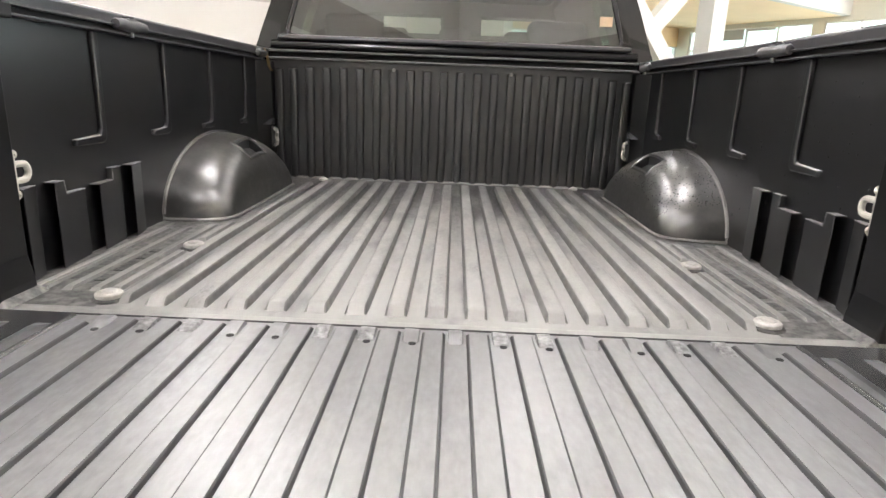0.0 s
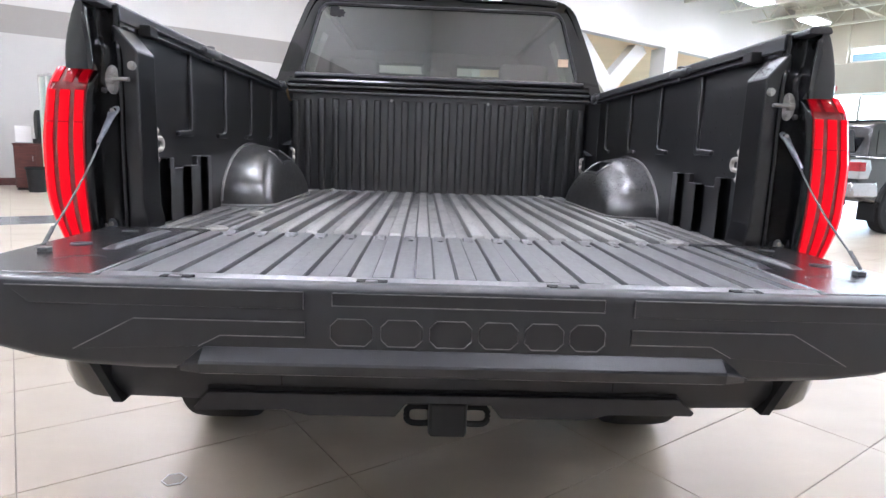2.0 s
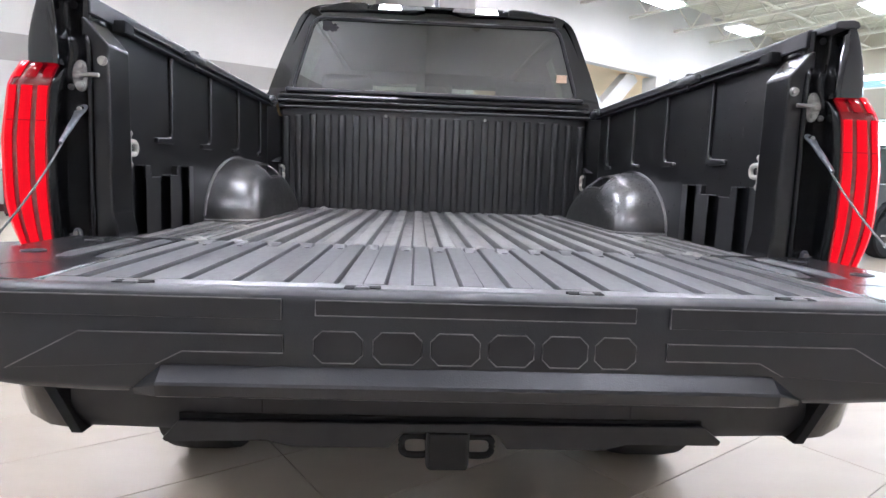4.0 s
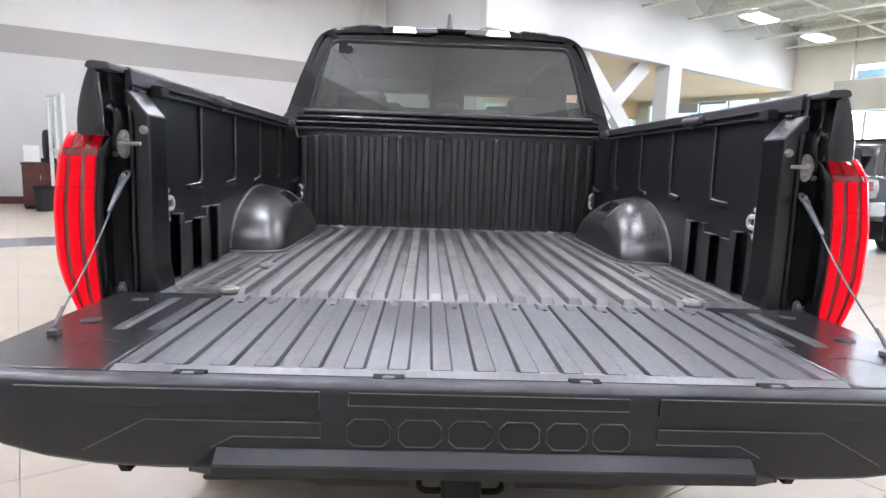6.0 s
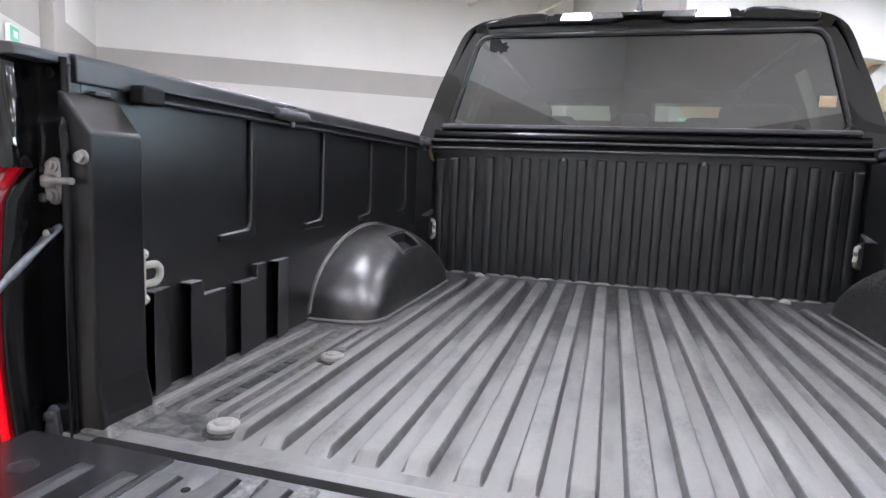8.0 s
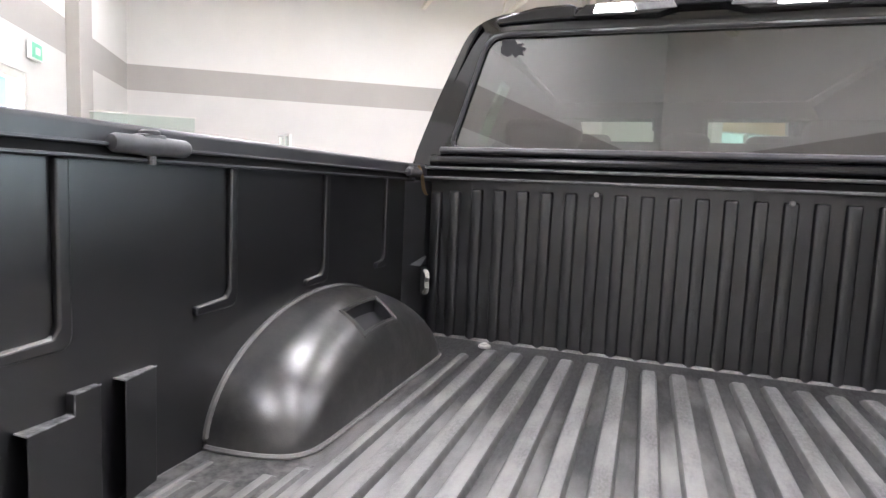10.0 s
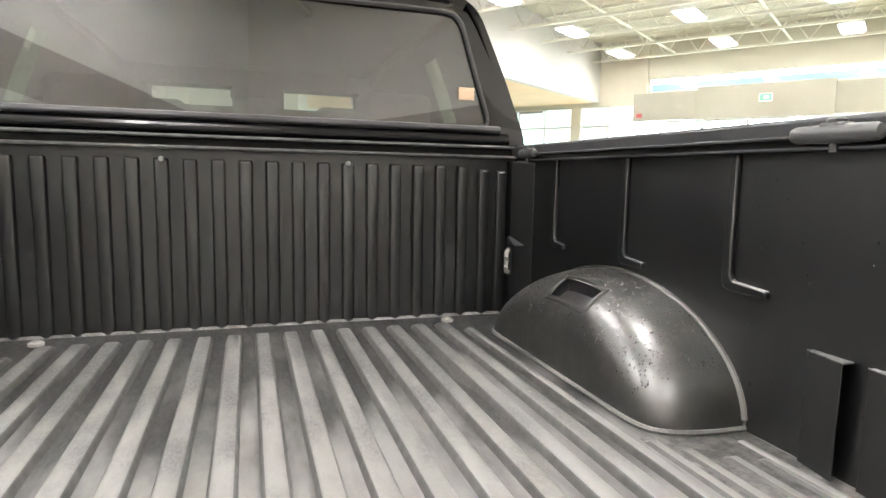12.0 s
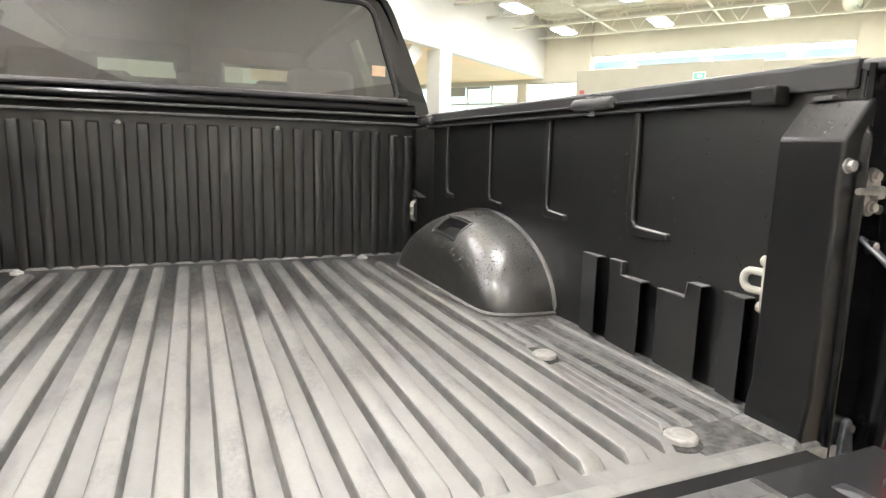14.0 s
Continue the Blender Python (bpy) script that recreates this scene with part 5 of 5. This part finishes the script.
for s in (-1, 1):
    part("cargo_lamp", rounded(prism(B(), [(s * 0.175, 1.882), (s * 0.288, 1.882), (s * 0.278, 1.905), (s * 0.182, 1.905)], "y", 1.693, 1.683), 0.003), LED_WHITE, bar, "lit white cargo lamp")
    part("brake_lens", rounded(prism(B(), [(s * 0.065, 1.886), (s * 0.17, 1.882), (s * 0.178, 1.904), (s * 0.075, 1.904)], "y", 1.693, 1.685), 0.003), LAMP_CLEAR, bar, "unlit clear lens")
    part("roof_corner", rounded(prism(B(), [(s * 0.333, 1.872), (s * 0.565, 1.862), (s * 0.57, 1.885), (s * 0.45, 1.910), (s * 0.355, 1.914), (s * 0.333, 1.906)], "y", 1.74, 1.695), 0.008, 3), PAINT, bar)
rings = []
for z, w, y0, y1 in ((1.905, 0.022, 1.78, 1.96), (1.935, 0.018, 1.80, 1.96), (1.965, 0.014, 1.83, 1.955), (1.995, 0.011, 1.86, 1.95), (2.02, 0.0085, 1.885, 1.945), (2.034, 0.004, 1.90, 1.935)):
    rings.append([(-0.006 + w * math.cos(a), (y0 + y1) / 2 - (y1 - y0) / 2 * math.sin(a), z) for a in [2 * math.pi * k / 14 for k in range(14)]])
part("antenna", loft(B(), rings), TRIM, cab, "black shark fin antenna", 60)


# seats and wheel seen through the glass
def seat(x, y, top, w):
    st = part("seat_back", rounded(box(B(), x - w * 0.8, x + w * 0.8, y, y + 0.13, 0.95, top - 0.16), 0.05, 3), CLOTH, cab, "dark cloth seat back")
    part("headrest", rounded(box(B(), x - w / 2, x + w / 2, y + 0.01, y + 0.11, top - 0.16, top), 0.035, 3), CLOTH, st)


for x, top, w in ((-0.47, 1.628, 0.27), (0.0, 1.585, 0.15), (0.47, 1.628, 0.27)):
    seat(x, 1.98, top, w)
part("bench_back", rounded(box(B(), -0.66, 0.66, 2.0, 2.12, 0.95, 1.555), 0.04, 3), CLOTH, cab)
for x in (-0.42, 0.42):
    seat(x, 2.85, 1.66, 0.26)
part("front_console", rounded(box(B(), -0.10, 0.165, 3.30, 3.44, 1.30, 1.86), 0.03, 2), CLOTH, cab, "dark mirror stem and console between the front seats")
for x0, x1 in ((-0.74, -0.50), (0.58, 0.74)):
    part("windscreen_pillar", rounded(box(B(), x0, x1, 3.36, 3.46, 1.30, 1.87), 0.02, 2), CLOTH, cab)
ring = [(-0.42 + 0.185 * math.cos(a), 3.28 + 0.06 * math.sin(a), 1.44 + 0.17 * math.sin(a)) for a in [2 * math.pi * k / 28 for k in range(29)]]
part("steering_wheel", tube(B(), ring, 0.014, 8), CLOTH, cab)
part("rear_view_mirror", rounded(box(B(), -0.11, 0.11, 3.38, 3.42, 1.73, 1.80), 0.01), CLOTH, cab)

# brown strap hanging at the front corner of the bed
bm = B()
rows = []
for i in range(9):
    f = i / 8
    x = -0.748 + 0.018 * f + 0.006 * math.sin(f * 5)
    rows.append([(x - 0.004 + 0.022 * f * f, 1.555 - 0.012 * f, 1.435 - 0.085 * f), (x + 0.008 + 0.022 * f * f, 1.553 - 0.012 * f, 1.435 - 0.085 * f)])
sheet(bm, rows)
bmesh.ops.solidify(bm, geom=bm.faces[:], thickness=0.0015)
part("strap", bm, STRAP, truck, "short tan strap end hanging at the bed corner")


# wheels and underbody
def wheel(x, y):
    m = pose(x, y, 0.405, 0, 90, 0)
    t = part("wheel", lathe(B(), [(0.26, -0.13), (0.37, -0.135), (0.398, -0.115), (0.405, -0.06), (0.405, 0.06), (0.398, 0.115), (0.37, 0.135), (0.26, 0.13)], m, 48), RUBBER, truck, "black tyre on a dark rim")
    part("rim", lathe(B(), [(0.26, -0.11), (0.25, -0.05), (0.08, -0.04), (0.06, 0.04), (0.25, 0.05), (0.26, 0.11)], m, 32), DARK_STEEL, t)


for x in (-0.84, 0.84):
    for y in (1.10, 4.65):
        wheel(x, y)
part("axle", tube(B(), [(-0.80, 1.10, 0.405), (0.80, 1.10, 0.405)], 0.06, 12), DARK, truck)
part("spare_wheel", lathe(B(), [(0.1, -0.09), (0.33, -0.1), (0.38, -0.06), (0.38, 0.06), (0.33, 0.1), (0.1, 0.09)], pose(0, 0.72, 0.66), 36), RUBBER, truck)
bm = B()
for s in (-1, 1):
    box(bm, *sorted((s * 0.42, s * 0.52)), 0.06, 5.0, 0.55, 0.70)
box(bm, -0.52, 0.52, 0.05, 0.14, 0.52, 0.66)
part("chassis_frame", bm, DARK, truck)
part("underbed", box(B(), -0.84, 0.84, 0.03, 1.68, 0.74, FZ - 0.052), DARK, truck)

# water drops on the right-hand wheel well, wall and pillar
def drops(name, places, parent, label):
    bm = B()
    for p, nrm in places:
        r, long = random.uniform(0.0006, 0.0019), random.uniform(1.0, 2.0)
        q = Vector(nrm).to_track_quat("Z", "Y").to_matrix().to_4x4()
        m = Matrix.Translation(p) @ q
        ring = [bm.verts.new(m @ Vector((r * math.cos(a), r * long * math.sin(a), 0))) for a in [2 * math.pi * k / 7 for k in range(7)]]
        mid = [bm.verts.new(m @ Vector((r * 0.7 * math.cos(a), r * long * 0.7 * math.sin(a), r * 0.35))) for a in [2 * math.pi * k / 7 for k in range(7)]]
        tip = bm.verts.new(m @ Vector((0, 0, r * 0.48)))
        for k in range(7):
            bm.faces.new([ring[k], ring[(k + 1) % 7], mid[(k + 1) % 7], mid[k]])
            bm.faces.new([mid[k], mid[(k + 1) % 7], tip])
    ob = part(name, bm, WATER, parent, label, 60)
    ob["kind"] = "stuff"


rng = random.Random(4)
spots = []
for k in range(1000):
    a, b = math.pi * rng.uniform(0.15, 0.78), 0.5 * math.pi * rng.uniform(0.05, 0.85) ** 1.4

    def dome(a, b):
        cy = math.cos(a)
        return Vector((WALLX - WD * math.sin(b) ** 0.9, WC - math.copysign(abs(cy), cy) * WL * math.cos(b) ** 0.13, FZ - 0.012 + math.sin(a) * (WH + 0.012) * math.cos(b) ** 0.62))
    p0 = dome(a, b)
    nrm = (dome(a + 0.01, b) - p0).cross(dome(a, b + 0.01) - p0).normalized()
    if nrm.z < 0:
        nrm = -nrm
    if HOLE[0] - 0.01 < p0.y < HOLE[1] + 0.01 and HOLE[2] - 0.01 < p0.x < HOLE[3] + 0.01:
        continue
    spots.append((p0, nrm))
well_right = [o for o in truck.children if o.name.startswith("wheel_well")][1]
drops("moisture", spots, well_right, "fine beads of water")
spots = [((WALLX - 0.0004, rng.uniform(0.12, 0.80), rng.uniform(0.99, 1.37)), (-1, 0.0, 0.0)) for k in range(90)]
spots += [((0.712 + f * 0.043 - 0.0005, rng.uniform(0.015, 0.09), 1.337 + f * 0.051), (-0.76, 0, 0.65)) for f in [rng.uniform(0.05, 0.95) for k in range(60)]]
side_right = [o for o in truck.children if o.name.startswith("bed_side")][1]
drops("moisture", spots, side_right, "fine beads of water")

# ---------- things in the showroom ----------
c = thing("cabinet", "low mahogany wood cabinet against the wall", "cabinet", ROOM @ pose(-0.45, 14.35, 0))
part("body", rounded(box(B(), -0.32, 0.42, -0.25, 0.25, 0.05, 0.93), 0.006), WOOD_BASE, c)
part("top", rounded(box(B(), -0.34, 0.44, -0.28, 0.28, 0.93, 0.97), 0.008), WOOD_BASE, c)
part("plinth", box(B(), -0.30, 0.40, -0.23, 0.23, 0.0, 0.05), DARK, c)
for x in (-0.13, 0.235):
    dr = part("door", rounded(box(B(), x - 0.175, x + 0.175, -0.27, -0.25, 0.08, 0.90), 0.004), WOOD_BASE, c)
    part("handle", tube(B(), [(x + 0.13, -0.285, 0.6), (x + 0.13, -0.285, 0.72)], 0.006, 8), STEEL, dr)
c = thing("waste_bin", "black plastic waste bin on the floor", "waste bin", ROOM @ pose(-0.42, 13.55, 0))
part("bin_body", lathe(B(), [(0.15, 0), (0.18, 0.46), (0.19, 0.48), (0.17, 0.48), (0.14, 0.03)], pose(0, 0, 0), 20), RUBBER, c)
part("bag_rim", lathe(B(), [(0.19, 0.46), (0.2, 0.49), (0.18, 0.51), (0.175, 0.46)], pose(0, 0, 0), 20), DARK, c)
c = thing("tyre_display", "small black tyre standing on the cabinet", "tyre", ROOM @ pose(-0.28, 14.3, 0.97))
part("tyre", lathe(B(), [(0.20, -0.075), (0.31, -0.075), (0.34, -0.045), (0.34, 0.045), (0.31, 0.075), (0.20, 0.075)], pose(0, 0, 0.36, 0, 90, 4), 32), RUBBER, c)
part("stand", rounded(box(B(), -0.14, 0.14, -0.12, 0.12, 0, 0.1), 0.01), RUBBER, c)
c = thing("paper_holder", "white paper in a clear holder on the cabinet", "paper holder", ROOM @ pose(-0.58, 14.25, 0.97, -8, 0, 0))
part("sheet", box(B(), -0.14, 0.14, -0.004, 0.004, 0.01, 0.36), WHITE_PLASTIC, c)
part("foot", rounded(box(B(), -0.15, 0.15, -0.05, 0.05, 0, 0.012), 0.003), LAMP_CLEAR, c)
c = thing("desk_partition", "white cubicle partition with a dark wood ledge and a glass top", "partition", ROOM @ pose(-2.9, 12.1, 0))
part("panel", rounded(box(B(), -1.1, 1.35, -0.04, 0.04, 0.02, 1.46), 0.005), WHITE_PLASTIC, c)
part("foot_rail", box(B(), -1.1, 1.35, -0.045, 0.045, 0, 0.09), FRAME, c)
part("ledge", rounded(box(B(), -1.12, 1.37, -0.09, 0.09, 1.46, 1.53), 0.006), WOOD_BASE, c)
g = part("pane", box(B(), -1.0, 1.12, -0.006, 0.006, 1.53, 2.45), CLEAR_GLASS, c)
part("pane_frame", box(B(), -1.02, 1.14, -0.012, 0.012, 2.45, 2.47), FRAME, c)
part("side_return", rounded(box(B(), 1.27, 1.35, 0.04, 2.2, 0.02, 1.46), 0.005), WHITE_PLASTIC, c)
c = thing("side_table", "thin-topped grey table beside the partition", "table", ROOM @ pose(-1.2, 12.9, 0))
part("tabletop", rounded(box(B(), -0.78, -0.13, -0.3, 0.3, 1.08, 1.11), 0.006), RUBBER, c)
for x in (-0.74, -0.53):
    for y in (-0.26, 0.26):
        part("leg", box(B(), x - 0.015, x + 0.015, y - 0.015, y + 0.015, 0, 1.08), DARK_STEEL, c)
c = thing("display_frame", "narrow grey framed glazed screen standing by the wall", "screen", ROOM @ pose(-0.25, 13.7, 0, 0, 0, 18))
for y in (-0.68, -0.34, 0.0):
    part("post", box(B(), -0.03, 0.03, y - 0.022, y + 0.022, 0.0 if y != -0.34 else 1.27, 2.35), FRAME, c)
for z in (1.25, 2.33):
    part("rail", box(B(), -0.028, 0.028, -0.658, -0.022, z - 0.022, z + 0.022), FRAME, c)
part("pane", box(B(), -0.004, 0.004, -0.658, -0.022, 1.27, 2.31), CLEAR_GLASS, c)

c = thing("floor_plate", "small six-sided metal plate on the floor tiles", "floor plate", pose(-0.89, 0.52, 0.0, 0, 0, 20))
part("plate", lathe(B(), [(0.042, 0.0), (0.042, 0.002), (0.036, 0.003), (0.03, 0.0022)], pose(0, 0, 0), 6), GROUT, c)
part("rim", tube(B(), [(0.039 * math.cos(a), 0.039 * math.sin(a), 0.003) for a in [math.pi * k / 3 for k in range(7)]], 0.0022, 6), WHITE_PLASTIC, c, "pale worn rim")

# dark sport utility vehicle parked further off
suv = thing("parked_vehicle", "dark grey four-wheel-drive vehicle parked on the tiles", "car", pose(6.75, 9.0, 0, 0, 0, -72))
side = [(0.0, 0.62), (0.0, 0.95), (0.06, 1.22), (0.14, 1.30), (3.1, 1.27), (4.3, 1.18), (4.45, 0.6), (3.95, 0.45), (3.9, 0.72), (3.75, 0.90), (3.5, 0.96), (3.25, 0.90), (3.1, 0.72), (3.05, 0.45), (1.40, 0.45), (1.37, 0.70), (1.22, 0.90), (0.98, 0.97), (0.74, 0.90), (0.58, 0.70), (0.52, 0.50), (0.2, 0.55)]
part("body", rounded(prism(B(), side, "x", -0.93, 0.93), 0.07, 4), SUV_PAINT, suv, "", 40)
roofline = [(0.16, 1.27), (0.40, 1.80), (0.55, 1.87), (1.2, 1.90), (2.25, 1.86), (3.05, 1.25)]
bm = B()
prism(bm, roofline, "x", -0.80, 0.80)
for v in bm.verts:
    v.co.x *= 1.12 - 0.24 * max(0.0, v.co.z - 1.26) / 0.64
part("cabin", rounded(bm, 0.035, 3), SUV_PAINT, suv, "", 40)
for s in (-1, 1):
    def glazed(y, z):
        return (s * (0.80 * (1.12 - 0.24 * max(0.0, z - 1.26) / 0.64) + 0.006), y, z)
    for pts in (((0.40, 1.34), (0.56, 1.74), (1.18, 1.79), (1.24, 1.34)), ((1.34, 1.34), (1.30, 1.79), (2.12, 1.77), (2.16, 1.34)), ((2.24, 1.34), (2.20, 1.74), (2.70, 1.36))):
        bm = B()
        bm.faces.new([bm.verts.new(glazed(*p)) for p in pts])
        part("side_window", bm, SUV_GLASS, suv, "dark glossy side window")
    part("door_seam", box(B(), *sorted((s * 0.932, s * 0.936)), 1.285, 1.295, 0.62, 1.28), DARK, suv)
    part("door_handle", rounded(box(B(), *sorted((s * 0.93, s * 0.965)), 1.40, 1.60, 1.10, 1.14), 0.01), SUV_PAINT, suv)
    lamp2 = part("tail_lamp", rounded(prism(B(), [(-0.03, 0.92), (-0.02, 1.24), (0.20, 1.24), (0.26, 1.10), (0.20, 0.92)], "x", s * 0.74, s * 0.945), 0.02, 2), LAMP_CLEAR, suv, "clear and red tail lamp, unlit")
    part("red_lens", rounded(box(B(), *sorted((s * 0.75, s * 0.952)), -0.036, 0.12, 1.04, 1.20), 0.02), SUV_RED, lamp2, "red lens")
    part("bumper_end", rounded(prism(B(), [(-0.14, 0.62), (-0.14, 0.86), (0.42, 0.88), (0.50, 0.62)], "x", s * 0.78, s * 0.955), 0.03, 2), CHROME, suv, "bright bumper end")
    part("fender_flare", tube(B(), [(s * 0.93, 0.98 + 0.46 * math.cos(a), 0.46 + 0.49 * math.sin(a)) for a in [math.pi * k / 16 for k in range(17)]], 0.04, 8), RUBBER, suv)
    part("mud_flap", rounded(box(B(), *sorted((s * 0.62, s * 0.92)), 0.50, 0.53, 0.22, 0.62), 0.008), RUBBER, suv)
    for y in (0.98, 3.5):
        wl = part("wheel", lathe(B(), [(0.25, -0.12), (0.36, -0.125), (0.39, -0.105), (0.40, -0.06), (0.40, 0.06), (0.39, 0.105), (0.36, 0.125), (0.25, 0.12)], pose(s * 0.82, y, 0.40, 0, 90, 0), 40), RUBBER, suv)
        rim = part("rim", lathe(B(), [(0.255, -0.118), (0.235, -0.10), (0.225, -0.06), (0.05, -0.05), (0.05, 0.05), (0.225, 0.06), (0.235, 0.10), (0.255, 0.118)], pose(s * 0.82, y, 0.40, 0, 90, 0), 28), DARK_STEEL, wl)
        for k in range(6):
            a = 2 * math.pi * k / 6
            part("spoke", tube(B(), [(s * 0.925, y + 0.04 * math.cos(a), 0.40 + 0.04 * math.sin(a)), (s * 0.935, y + 0.235 * math.cos(a), 0.40 + 0.235 * math.sin(a))], 0.028, 6, 0.5, (1, 0, 0)), CHROME, rim)
part("bumper", rounded(box(B(), -0.8, 0.8, -0.18, 0.06, 0.62, 0.84), 0.03, 3), CHROME, suv, "bright rear bumper")
part("tow_bar", rounded(box(B(), -0.7, 0.7, -0.10, 0.1, 0.47, 0.55), 0.02), RUBBER, suv)
part("rear_window", prism(B(), [(-0.66, 1.36), (0.66, 1.36), (0.58, 1.74), (-0.58, 1.74)], "y", 0.19, 0.215), SUV_GLASS, suv)
part("roof_rack", rounded(box(B(), -0.62, 0.62, 0.8, 2.2, 1.905, 1.935), 0.01), RUBBER, suv)

# ---------- floor tiles ----------
TU, TV, U_OFF, V_OFF, GAP = 0.95, 0.475, 0.066, 0.163, 0.004
floor_ob = bpy.data.objects["floor"]


def tile_mesh(name, mat):
    bm = rounded(box(B(), GAP / 2, TU - GAP / 2, GAP / 2, TV - GAP / 2, -0.008, 0.0), 0.0012, 1)
    ob = part(name, bm, mat)
    me = ob.data
    bpy.data.objects.remove(ob)
    return me


light_me, dark_me = tile_mesh("tile", TILE), tile_mesh("tile_grey", TILE_DARK)
cells, far, far_dark = [], [], []
for iu in range(-4, 26):
    for iv in range(-13, 37):
        u, v = U_OFF + iu * TU, V_OFF + iv * TV
        if u < U0 or u > U1 - 0.5 or v < V0 or v > 16.8:
            continue
        dark = 8.1 < v + TV / 2 < 9.3
        near = math.hypot(u + 0.5 - 0.4, v + 0.25 - 1.6) if not dark else 99
        cells.append((near, u, v, dark))
cells.sort()
for n, (near, u, v, dark) in enumerate(cells):
    if n < 260:
        t = new("tile", light_me)
        t.parent = floor_ob
        t.location = (u, v, 0)
    else:
        (far_dark if dark else far).append((u, v))
for name, lst, mat, lab in (("far_tiles", far, TILE, "beige polished floor tiles"), ("grey_tiles", far_dark, TILE_DARK, "band of dark grey floor tiles")):
    bm = B()
    for u, v in lst:
        box(bm, u + GAP / 2, u + TU - GAP / 2, v + GAP / 2, v + TV - GAP / 2, -0.008, 0.0)
    ob = part(name, bm, mat, floor_ob, lab)
    ob["kind"] = "stuff"
